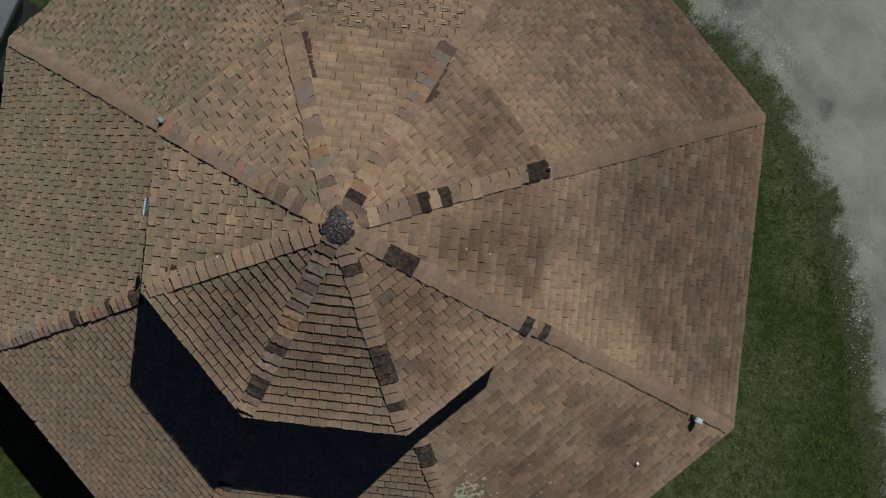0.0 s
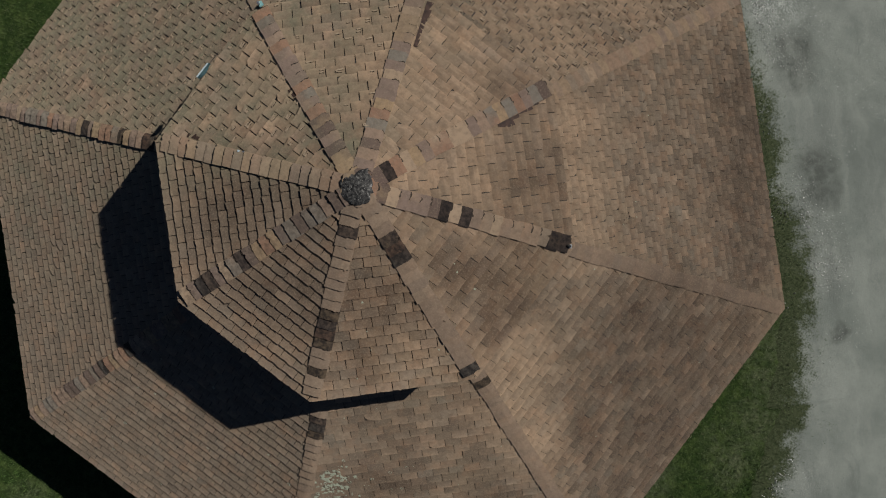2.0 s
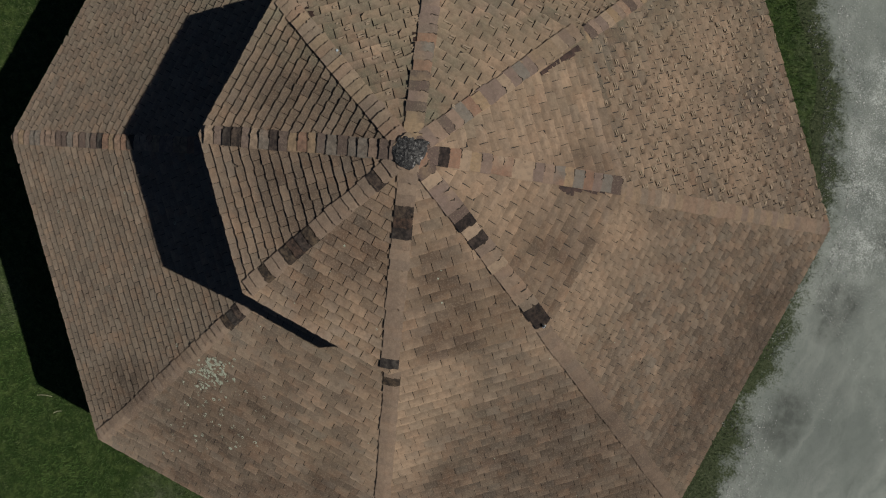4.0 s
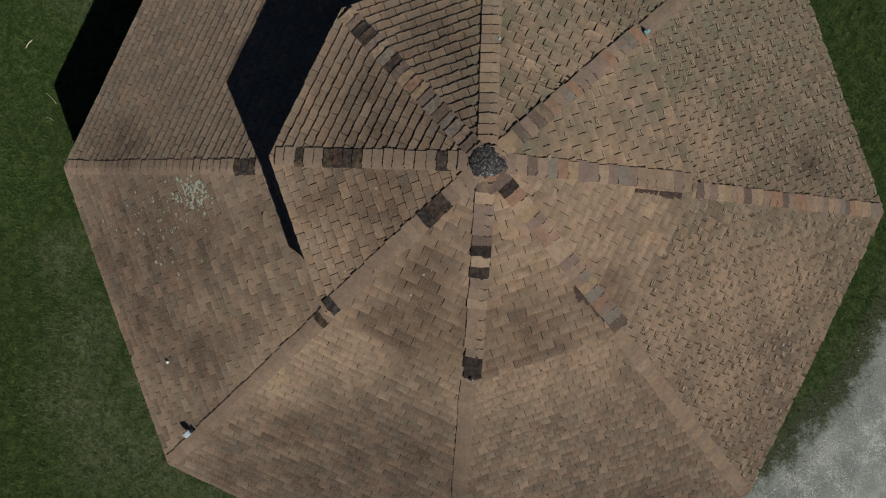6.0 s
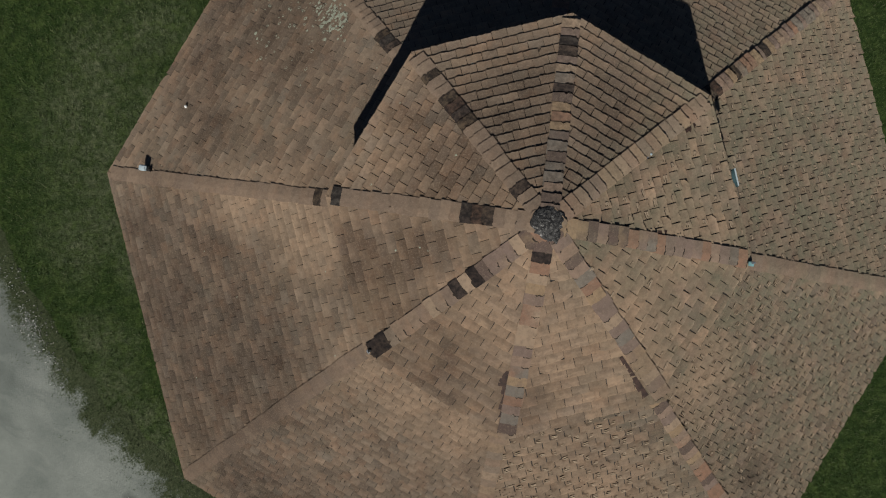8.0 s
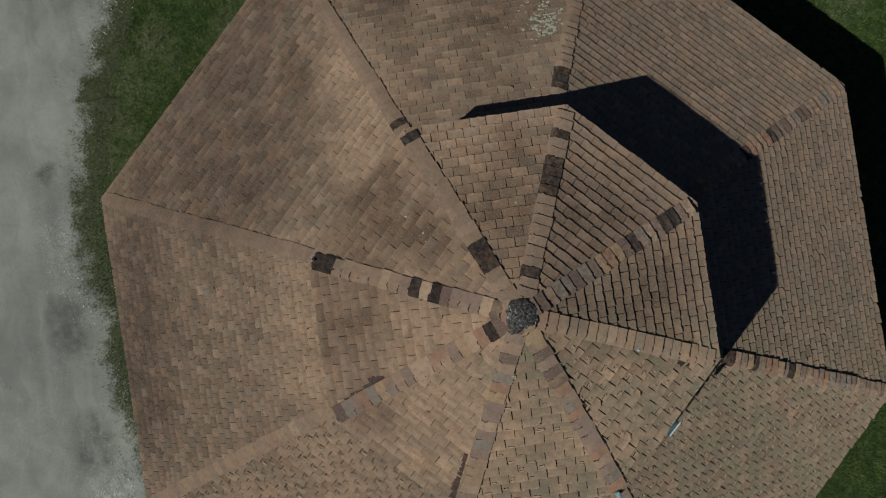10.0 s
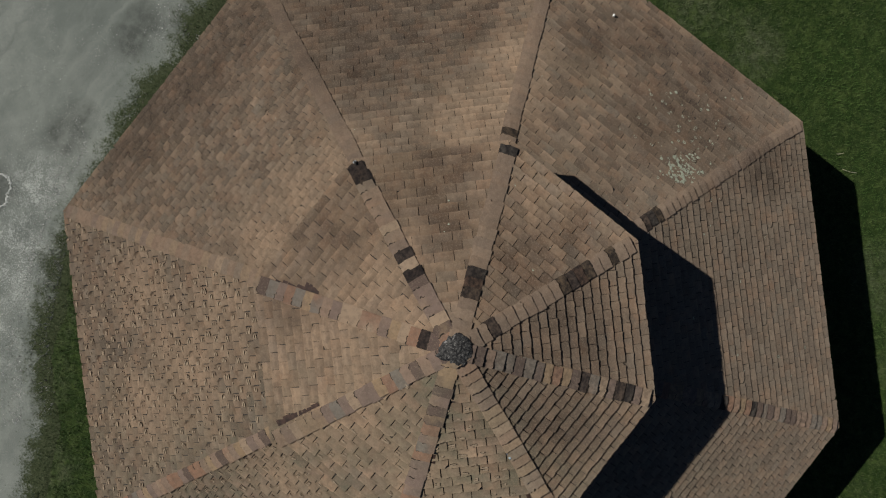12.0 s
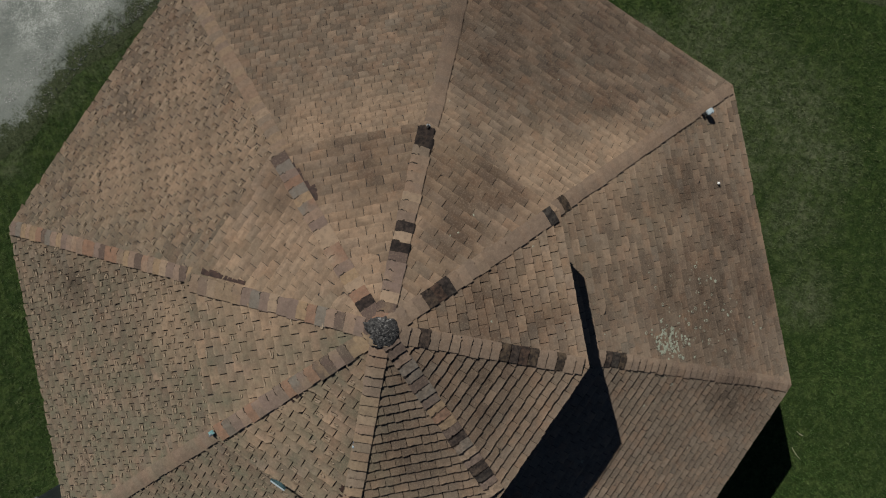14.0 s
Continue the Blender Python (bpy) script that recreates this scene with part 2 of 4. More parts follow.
def dry_mask(m, p):
    sep = m.tree.nodes.new("ShaderNodeSeparateXYZ")
    m.put(sep.inputs[0], m.vmath('ADD', p, m.vmath('MULTIPLY', m.noise(p, 0.9, 5.0, 0.65, out=1), (1.4, 1.4, 0.0))))
    total = 0.0
    for x, y, reach in DRY:
        dx, dy = m.math('SUBTRACT', sep.outputs[0], x + 0.7), m.math('SUBTRACT', sep.outputs[1], y + 0.7)
        dist = m.math('SQRT', m.math('ADD', m.math('MULTIPLY', dx, dx), m.math('MULTIPLY', dy, dy)))
        total = m.math('MAXIMUM', total, m.add("ShaderNodeMapRange", 0, {0: dist, 1: reach * 0.2, 2: reach, 3: 1.0, 4: 0.0}))
    return m.math('MULTIPLY', total, m.add("ShaderNodeMapRange", 0, {0: m.noise(p, 5.0, 5.0, 0.7), 1: 0.35, 2: 0.6, 3: 0.25, 4: 1.0}))


def grass_ground():
    m = Nodes("grass_ground")
    p = m.pos()
    big, mid, fine = m.noise(p, 0.5, 4.0), m.noise(p, 2.6, 5.0, 0.65), m.noise(p, 40.0, 4.0, 0.7)
    col = m.mix(m.step(fine, 0.3, 0.7), (0.012, 0.026, 0.006), (0.034, 0.060, 0.016))
    dry = m.math('MAXIMUM', m.math('MULTIPLY', dry_mask(m, p), 0.95), m.math('MULTIPLY', m.step(mid, 0.5, 0.7), 0.1))
    tufts = m.step(m.noise(p, 7.0, 5.0, 0.7), 0.40, 0.62)
    col = m.mix(m.math('MULTIPLY', m.step(m.noise(p, 4.6, 5.0, 0.75), 0.46, 0.62), 0.65), col, (0.062, 0.092, 0.026))
    col = m.mix(m.math('MULTIPLY', dry, m.math('ADD', 0.3, m.math('MULTIPLY', tufts, 0.7))), col, (0.110, 0.124, 0.072))
    col = m.mix(m.math('MULTIPLY', m.step(m.noise(p, 17.0, 4.0, 0.65), 0.54, 0.40), 0.5), col, (0.008, 0.017, 0.004))
    m.bump(fine, 0.8, 0.03)
    return m.done(col, 1.0, 0.1)


LUSH = ((-0.2, -9.3, 2.2), (-2.6, -9.3, 1.8), (2.4, -9.0, 1.6), (-4.6, -8.6, 1.6))       # thicker greener turf: x, y, reach


def lush_mask(m, p):
    sep = m.tree.nodes.new("ShaderNodeSeparateXYZ")
    m.put(sep.inputs[0], p)
    total = 0.0
    for x, y, reach in LUSH:
        dx, dy = m.math('SUBTRACT', sep.outputs[0], x), m.math('SUBTRACT', sep.outputs[1], y)
        dist = m.math('SQRT', m.math('ADD', m.math('MULTIPLY', dx, dx), m.math('MULTIPLY', dy, dy)))
        total = m.math('MAXIMUM', total, m.add("ShaderNodeMapRange", 0, {0: dist, 1: reach * 0.3, 2: reach, 3: 1.0, 4: 0.0}))
    return total


def blade_material():
    m = Nodes("grass_blade")
    p = m.pos()
    col = m.ramp(m.island(), [(0.0, (0.010, 0.024, 0.005)), (0.4, (0.028, 0.056, 0.012)), (0.7, (0.052, 0.080, 0.024)), (0.92, (0.085, 0.105, 0.042)), (1.0, (0.17, 0.17, 0.10))])
    col = m.mix(m.math('MULTIPLY', lush_mask(m, p), 0.8), col, (0.066, 0.130, 0.026))
    big, mid, tuft = m.noise(p, 0.5, 4.0), m.noise(p, 2.6, 5.0, 0.65), m.noise(p, 17.0, 4.0, 0.65)
    dry = m.math('MAXIMUM', m.math('MULTIPLY', dry_mask(m, p), 0.95), m.math('MULTIPLY', m.step(mid, 0.5, 0.7), 0.1))
    tufts = m.step(m.noise(p, 7.0, 5.0, 0.7), 0.40, 0.62)
    col = m.mix(m.math('MULTIPLY', dry, m.math('ADD', 0.3, m.math('MULTIPLY', tufts, 0.7))), col, (0.165, 0.182, 0.112))
    col = m.mix(m.math('MULTIPLY', m.step(m.noise(p, 4.6, 5.0, 0.75), 0.46, 0.62), 0.7), col, (0.092, 0.122, 0.040))
    col = m.mix(m.math('MULTIPLY', m.step(tuft, 0.54, 0.40), 0.45), col, (0.009, 0.019, 0.004))
    return m.done(col, 0.7, 0.2)


CHIPS = ((3.4, 8.4, 1.3), (4.6, 7.5, 0.7), (2.2, 9.4, 1.2))      # where the stone chips lie thickest: x, y, reach


def gravel_material():
    m = Nodes("limestone_gravel")
    p = m.pos()
    big, mid, fine, grit = m.noise(p, 0.28, 4.0), m.noise(p, 1.1, 5.0, 0.6), m.noise(p, 22.0, 4.0, 0.7), m.noise(p, 120.0, 3.0, 0.7)
    col = m.mix(m.step(mid, 0.35, 0.65), (0.146, 0.165, 0.149), (0.208, 0.229, 0.206))
    col = m.mix(m.math('MULTIPLY', m.step(big, 0.52, 0.66), 0.5), col, (0.092, 0.106, 0.098))
    wsep = m.tree.nodes.new("ShaderNodeSeparateXYZ")
    m.put(wsep.inputs[0], m.vmath('ADD', p, m.vmath('MULTIPLY', m.noise(p, 1.6, 4.0, 0.6, out=1), (0.6, 0.6, 0.0))))
    wet = 0.0
    for x, y, reach in ((6.95, 4.87, 0.55), (7.3, 4.5, 0.5), (5.5, 6.7, 0.6), (5.8, 6.3, 0.4), (8.95, 2.15, 0.25), (4.8, 8.35, 0.62)):
        dx, dy = m.math('SUBTRACT', wsep.outputs[0], x + 0.3), m.math('SUBTRACT', wsep.outputs[1], y + 0.3)
        dist = m.math('SQRT', m.math('ADD', m.math('MULTIPLY', dx, dx), m.math('MULTIPLY', dy, dy)))
        wet = m.math('MAXIMUM', wet, m.add("ShaderNodeMapRange", 0, {0: dist, 1: reach * 0.45, 2: reach, 3: 1.0, 4: 0.0}))
    col = m.mix(m.math('MULTIPLY', wet, m.add("ShaderNodeMapRange", 0, {0: m.noise(p, 4.0, 5.0, 0.7), 1: 0.35, 2: 0.6, 3: 0.35, 4: 0.85})), col, (0.060, 0.067, 0.060))
    along = m.add("ShaderNodeCombineXYZ", 0, {0: m.math('ADD', m.math('MULTIPLY', wsep.outputs[0], 1.5), m.math('MULTIPLY', wsep.outputs[1], 1.15)), 1: m.math('ADD', m.math('MULTIPLY', wsep.outputs[0], -0.12), m.math('MULTIPLY', wsep.outputs[1], 0.16)), 2: 0.0})
    streak = m.noise(along, 1.3, 5.0, 0.6)
    col = m.mix(m.math('MULTIPLY', m.step(streak, 0.53, 0.66), 0.5), col, (0.105, 0.118, 0.108))
    col = m.mix(m.math('MULTIPLY', m.step(streak, 0.47, 0.34), 0.3), col, (0.262, 0.283, 0.256))
    thick = 0.0
    for x, y, reach in CHIPS:
        dx, dy = m.math('SUBTRACT', wsep.outputs[0], x + 0.3), m.math('SUBTRACT', wsep.outputs[1], y + 0.3)
        dist = m.math('SQRT', m.math('ADD', m.math('MULTIPLY', dx, dx), m.math('MULTIPLY', dy, dy)))
        thick = m.math('MAXIMUM', thick, m.add("ShaderNodeMapRange", 0, {0: dist, 1: reach * 0.3, 2: reach * 1.1, 3: 1.0, 4: 0.0}))
    chip = m.noise(p, 48.0, 3.0, 0.65)
    col = m.mix(m.math('MULTIPLY', thick, m.math('MULTIPLY', m.step(m.math('ADD', chip, m.math('MULTIPLY', m.math('SUBTRACT', m.noise(p, 2.2, 4.0, 0.6), 0.5), 0.5)), 0.53, 0.60), 0.85)), col, (0.47, 0.50, 0.47))
    col = m.mix(m.math('MULTIPLY', thick, m.math('MULTIPLY', m.step(chip, 0.47, 0.38), 0.5)), col, (0.095, 0.102, 0.094))
    white = m.math('MULTIPLY', m.step(grit, 0.56, 0.68), m.step(m.noise(p, 0.7, 3.0), 0.46, 0.62))
    col = m.mix(m.math('MULTIPLY', white, 0.6), col, (0.42, 0.42, 0.40))
    col = m.mix(m.math('MULTIPLY', m.step(fine, 0.58, 0.72), 0.45), col, (0.085, 0.09, 0.082))
    attr = m.tree.nodes.new("ShaderNodeAttribute")
    attr.attribute_name = "verge"
    ragged = m.math('ADD', attr.outputs["Fac"], m.math('ADD', m.math('MULTIPLY', m.math('SUBTRACT', m.noise(p, 2.4, 5.0, 0.7), 0.5), 0.9), m.math('MULTIPLY', m.math('SUBTRACT', m.noise(p, 25.0, 4.0, 0.7), 0.5), 0.7)))
    soil = m.mix(m.step(m.noise(p, 30.0, 4.0, 0.7), 0.35, 0.65), (0.016, 0.028, 0.009), (0.060, 0.070, 0.036))
    col = m.mix(m.step(ragged, 0.36, 0.56), soil, col)
    m.bump(m.math('ADD', grit, fine), 0.5, 0.012)
    return m.done(col, 0.95, 0.2)


m_ground, m_blade, m_gravel = grass_ground(), blade_material(), gravel_material()
m_puddle = plain_material("wet_mud", (0.075, 0.082, 0.075), (0.135, 0.146, 0.134), 14.0, 0.9, 0.0, 0.1)
m_crust = plain_material("white_lime_crust", (0.58, 0.60, 0.57), (0.80, 0.81, 0.78), 40.0)


# ---- builders ----
def mesh_of(name, verts, faces, material):
    me = bpy.data.meshes.new(name)
    me.from_pydata([tuple(v) for v in verts], [], faces)
    me.materials.append(material)
    me.update()
    return me


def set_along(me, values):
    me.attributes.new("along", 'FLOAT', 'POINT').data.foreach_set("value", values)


def part(name, me, parent, label="", m=None):
    ob = new(name, me)
    ob.parent = parent
    if m is not None:
        ob.matrix_basis = m
    if label:
        ob["label"] = label
    return ob


def prism(verts_top, verts_bottom):
    n = len(verts_top)
    faces = [tuple(range(n)), tuple(reversed(range(n, 2 * n)))]
    for i in range(n):
        j = (i + 1) % n
        faces.append((i, n + i, n + j, j))
    return list(verts_top) + list(verts_bottom), faces


# ---- plan of the roof: eight hips, a lower skirt and an upper cap ----
TH = 14.25                              # direction of the first hip, degrees
Z_APEX, Z_UP, Z_EAVE = 5.355, 4.666, 2.15
R_UP, R_EAVE, R_TOP = 2.66, 6.80, 1.95  # to the corners
UP_TURN = (0, 0, -0.5, -0.6, 0.4, -0.5, -0.5, -0.5)


def corner(k, r, z, turn=0.0):
    a = radians(TH - 45 * k + turn)
    return Vector((r * math.cos(a), r * math.sin(a), z))


def up_corner(k):
    return corner(k, R_UP, Z_UP, UP_TURN[k % 8])


APEX = Vector((0, 0, Z_APEX))
LOW_APEX = Vector((0, 0, 5.02))         # where the planes of the skirt would meet


class Slope:
    """One roof plane: u runs along the eave, v up the slope, n out of it."""
    def __init__(self, p0, p1, top):
        self.p0, self.p1 = p0, p1
        mid = (p0 + p1) / 2
        self.u = (p1 - p0).normalized()
        self.v = (top - mid - (top - mid).dot(self.u) * self.u).normalized()
        self.n = self.u.cross(self.v)
        if self.n.z < 0:
            self.u = -self.u
            self.n = self.u.cross(self.v)
        self.o = mid
        self.half = (p1 - p0).length / 2
        self.height = (top - mid).dot(self.v)
        self.tu = (top - mid).dot(self.u)
        self.frame = Matrix((( self.u.x, self.v.x, self.n.x, mid.x), (self.u.y, self.v.y, self.n.y, mid.y), (self.u.z, self.v.z, self.n.z, mid.z), (0, 0, 0, 1)))

    def at(self, u, v, n=0.0):
        return self.o + self.u * u + self.v * v + self.n * n

    def span(self, v):
        f = v / self.height
        return -self.half + (self.half + self.tu) * f, self.half + (self.tu - self.half) * f


def clip(poly, keep):
    out = []
    for i in range(len(poly)):
        a, b = poly[i], poly[(i + 1) % len(poly)]
        ka, kb = keep(a), keep(b)
        if ka >= 0:
            out.append(a)
        if (ka >= 0) != (kb >= 0):
            f = ka / (ka - kb)
            out.append((a[0] + (b[0] - a[0]) * f, a[1] + (b[1] - a[1]) * f))
    return out


def tab_mesh(rng, w, e, gap, thick, curl, broken, sunward, cup, material):
    """A shingle tab: a thin wedge, its butt edge wavy, its corners curled or broken off. Origin at the middle of the butt."""
    power = 1.2
    us = (-0.5, -0.27, -0.03, 0.03, 0.27, 0.5)
    c0, c1 = curl * rng.uniform(0, 1) ** power, curl * rng.uniform(0, 1) ** power * 0.3
    if sunward > 0:
        c0, c1 = c1, c0
    up = (c0, c0 * 0.8, c0 * 0.05, c1 * 0.05, c1 * 0.8, c1)
    ww = w - gap * rng.uniform(0.6, 1.3)
    wob = [rng.uniform(-0.007, 0.006) for _ in us]
    if rng.random() < broken:
        side = rng.choice((0, 5))
        wob[side] = rng.uniform(0.02, 0.06)
        wob[1 if side == 0 else 4] += rng.uniform(0.0, 0.025)
    n = len(us)
    skew = rng.uniform(-0.004, 0.004)
    v, f = [], []
    for i, s in enumerate(us):
        v.append((s * ww, wob[i], thick + up[i]))
    for i, s in enumerate(us):
        v.append((s * ww, wob[i] + 0.030, thick * 0.85 + up[i] * 0.16))
    dome = rng.uniform(0.2, 1.0) * cup
    for i, s in enumerate(us):
        v.append((s * ww + skew * 0.5, wob[i] * 0.3 + e * 0.52, thick * 0.5 + dome * (1 - 2.2 * s * s)))
    for i, s in enumerate(us):
        v.append((s * ww + skew, e * 1.12, 0.0015))
    for i, s in enumerate(us):
        v.append((s * ww, wob[i] + 0.002, max(-0.001, up[i] - 0.003)))
    for i in range(n - 1):
        f += [(q * n + i, q * n + i + 1, q * n + i + 1 + n, q * n + i + n) for q in range(3)] + [(4 * n + i, 4 * n + i + 1, i + 1, i)]
    f += [(0, n, 2 * n, 3 * n, 4 * n), (n - 1, 5 * n - 1, 4 * n - 1, 3 * n - 1, 2 * n - 1)]
    slots = [0] * len(f)

    def sliver(u0, u1, v0, v1, n0, n1, slot, k):
        b = len(v)
        for uu, vv, nn in ((u0, v0, n0), (u1, v0 + k, n0), (u1, v1 + k, n0), (u0, v1, n0), (u0, v0, n1), (u1, v0 + k, n1), (u1, v1 + k, n1), (u0, v1, n1)):
            v.append((uu, vv, nn))
        new_faces = [(4, 5, 6, 7), (0, 1, 5, 4), (1, 2, 6, 5), (2, 3, 7, 6), (3, 0, 4, 7)]
        f.extend(tuple(b + q for q in face) for face in new_faces)
        slots.extend([slot] * len(new_faces))

    # pale worn slivers; the dark ones are cracks plus painted shade of lifted edges
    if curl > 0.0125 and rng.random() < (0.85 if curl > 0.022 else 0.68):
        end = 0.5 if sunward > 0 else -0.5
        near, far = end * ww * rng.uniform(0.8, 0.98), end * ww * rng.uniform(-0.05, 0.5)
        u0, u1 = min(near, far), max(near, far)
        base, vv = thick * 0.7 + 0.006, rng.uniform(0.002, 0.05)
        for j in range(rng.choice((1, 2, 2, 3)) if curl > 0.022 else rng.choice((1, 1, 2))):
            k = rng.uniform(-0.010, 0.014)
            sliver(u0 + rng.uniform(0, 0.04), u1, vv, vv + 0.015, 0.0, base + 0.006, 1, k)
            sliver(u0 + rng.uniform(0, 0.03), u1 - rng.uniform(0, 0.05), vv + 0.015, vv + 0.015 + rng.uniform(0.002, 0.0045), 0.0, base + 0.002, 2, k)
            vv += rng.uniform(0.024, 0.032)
    me = mesh_of("shingle", v, f, material)
    me.materials.append(m_worn)
    me.materials.append(m_crack_shade)
    me.polygons.foreach_set("material_index", slots)
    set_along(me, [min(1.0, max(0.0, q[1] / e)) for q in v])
    return me


def lay_shingles(slope, parent, seed, v_end, e, w, gap, thick, curl, broken, materials, limit, jitter=0.0):
    """Courses of tabs from the top of the slope down; the first ones are pieces of their own, the rest one run."""
    rng = random.Random(seed)
    variants = [tab_mesh(rng, w, e, gap, thick, curl, broken, slope.u.dot(toward), 0.003 if thick > 0.0105 else 0.005 if curl > 0.0125 else 0.009, materials[0]) for _ in range(40)]
    rows = int(v_end / e)
    made, run_v, run_f, run_m, run_a = 0, [], [], [], []
    head = e * 1.12
    for row in range(rows, -1, -1):
        v0 = row * e - 0.02
        off = (row % 2) * w / 2 + rng.uniform(-0.012, 0.012)
        a, b = slope.span(max(v0, 0))
        i0, i1 = int(math.floor((a - off) / w)) - 1, int(math.ceil((b - off) / w)) + 1
        al, bl = slope.span(v0)
        ah, bh = slope.span(v0 + head)
        for i in range(i0, i1 + 1):
            c = i * w + off + w / 2
            ends = [c - w / 2, c + w / 2]
            if ends[1] < al or ends[0] > bl:
                continue
            jn = rng.uniform(0, jitter)
            own = made < limit
            if ends[0] > ah and ends[1] < bh:
                me = variants[rng.randrange(len(variants))]
                rough = 2.2 if curl > 0.0125 else 1.0
                m = slope.frame @ Matrix.Translation((c, v0 + rng.uniform(-0.004, 0.004) * rough, jn + 0.003)) @ Matrix.Rotation(rng.uniform(-0.012, 0.012) * rough, 4, 'Z') @ Matrix.Rotation(rng.uniform(-0.012, 0.012), 4, 'Y') @ Matrix.Rotation(-rng.uniform(0.0, 0.045), 4, 'X') @ Matrix.Translation((0, 0, 0.002))
                if own:
                    part("shingle", me, parent, m=m)
                    made += 1
                else:
                    base = len(run_v)
                    run_v += [m @ x.co for x in me.vertices]
                    run_a += [q.value for q in me.attributes["along"].data]
                    run_f += [tuple(base + q for q in poly.vertices) for poly in me.polygons]
                    run_m += [poly.material_index for poly in me.polygons]
                continue
            poly = [(ends[0] + gap / 2, v0), (ends[1] - gap / 2, v0), (ends[1] - gap / 2, v0 + head), (ends[0] + gap / 2, v0 + head)]
            sl, sr = (ah - al) / head, (bh - bl) / head
            poly = clip(poly, lambda q: q[0] - (al + sl * (q[1] - v0)))
            poly = clip(poly, lambda q: (bl + sr * (q[1] - v0)) - q[0])
            if len(poly) < 3:
                continue
            top = [slope.at(x, y, 0.003 + thick * (1 - (y - v0) / head) + jn) for x, y in poly]
            bot = [slope.at(x, y, -0.002) for x, y in poly]
            pv, pf = prism(top, bot)
            if own:
                me = mesh_of("shingle", pv, pf, materials[0])
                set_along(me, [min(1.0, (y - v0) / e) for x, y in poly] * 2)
                part("shingle", me, parent)
                made += 1
            else:
                base = len(run_v)
                run_v += pv
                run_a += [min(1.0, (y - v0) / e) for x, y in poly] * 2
                run_f += [tuple(base + q for q in poly_) for poly_ in pf]
                run_m += [0] * len(pf)
    if run_v:
        me = mesh_of("shingle_run", run_v, run_f, materials[1])
        me.materials.append(m_worn)
        me.materials.append(m_crack_shade)
        me.polygons.foreach_set("material_index", run_m)
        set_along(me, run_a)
        tagged(part("shingle_run", me, parent), kind="stuff")


def deck(name, slope, v0, v1, parent, label):
    a0, b0 = slope.span(v0)
    a1, b1 = slope.span(v1)
    top = [slope.at(a0, v0, 0), slope.at(b0, v0, 0), slope.at(b1, v1, 0), slope.at(a1, v1, 0)]
    bot = [slope.at(a0, v0, -0.03), slope.at(b0, v0, -0.03), slope.at(b1, v1, -0.03), slope.at(a1, v1, -0.03)]
    pv, pf = prism(top, bot)
    return part(name, mesh_of(name, pv, pf, m_deck), parent, label)


pavilion = tagged(new("pavilion"), "eight-sided brown shingled pavilion with a raised upper roof standing on grass", "building")

# exposure, tab width, slot, butt thickness, curl, share of broken corners, face by face
LOWER = [(0.131, 0.205, 0.006, 0.006, 0.005, 0.06), (0.131, 0.235, 0.007, 0.006, 0.005, 0.05), (0.131, 0.178, 0.008, 0.0110, 0.005, 0.05), (0.131, 0.178, 0.010, 0.0110, 0.007, 0.12),
         (0.131, 0.205, 0.015, 0.011, 0.021, 0.20), (0.131, 0.21, 0.014, 0.012, 0.026, 0.35), (0.131, 0.215, 0.012, 0.012, 0.028, 0.5), (0.131, 0.155, 0.006, 0.009, 0.012, 0.2)]
UPPER = [(0.125, 0.25, 0.007, 0.006, 0.004, 0.02), (0.125, 0.205, 0.009, 0.014, 0.004, 0.02), (0.125, 0.195, 0.008, 0.019, 0.008, 0.03), (0.125, 0.195, 0.008, 0.019, 0.008, 0.06),
         (0.125, 0.24, 0.013, 0.010, 0.018, 0.2), (0.125, 0.24, 0.012, 0.010, 0.020, 0.25), (0.125, 0.22, 0.006, 0.007, 0.008, 0.05), (0.125, 0.22, 0.008, 0.006, 0.005, 0.03)]
lower, upper = [], []
for k in range(8):
    lower.append(Slope(corner(k, R_EAVE, Z_EAVE), corner(k + 1, R_EAVE, Z_EAVE), LOW_APEX))
    upper.append(Slope(up_corner(k), up_corner(k + 1), APEX))

# walls under the roof, boards at the eaves
def ring_panel(name, r0, r1, z0, z1, k, material, label):
    a0, a1, b0, b1 = corner(k, r1, 0), corner(k + 1, r1, 0), corner(k, r0, 0), corner(k + 1, r0, 0)
    top = [Vector((p.x, p.y, z1)) for p in (a0, a1, b1, b0)]
    bot = [Vector((p.x, p.y, z0)) for p in (a0, a1, b1, b0)]
    pv, pf = prism(top, bot)
    return part(name, mesh_of(name, pv, pf, material), pavilion, label)


for k in range(8):
    ring_panel("wall", 5.75, 5.90, 0.0, 2.52, k, m_wall, "plain painted board wall in deep shade")
    ring_panel("upper_wall", 2.02, 2.10, 3.9, 4.72, k, m_wall, "short board wall under the raised roof")
    ring_panel("fascia", 6.70, 6.76, 1.97, 2.13, k, m_fascia, "weathered brown eave board")
    ends = [up_corner(k), up_corner(k + 1)]
    plan = [(q.x * g, q.y * g, q.z) for q, g in ((ends[0], 0.985), (ends[1], 0.985), (ends[1], 0.962), (ends[0], 0.962))]
    pv, pf = prism([Vector((x, y, z - 0.05)) for x, y, z in plan], [Vector((x, y, z - 0.17)) for x, y, z in plan])
    part("upper_fascia", mesh_of("upper_fascia", pv, pf, m_fascia), pavilion, "weathered brown eave board")

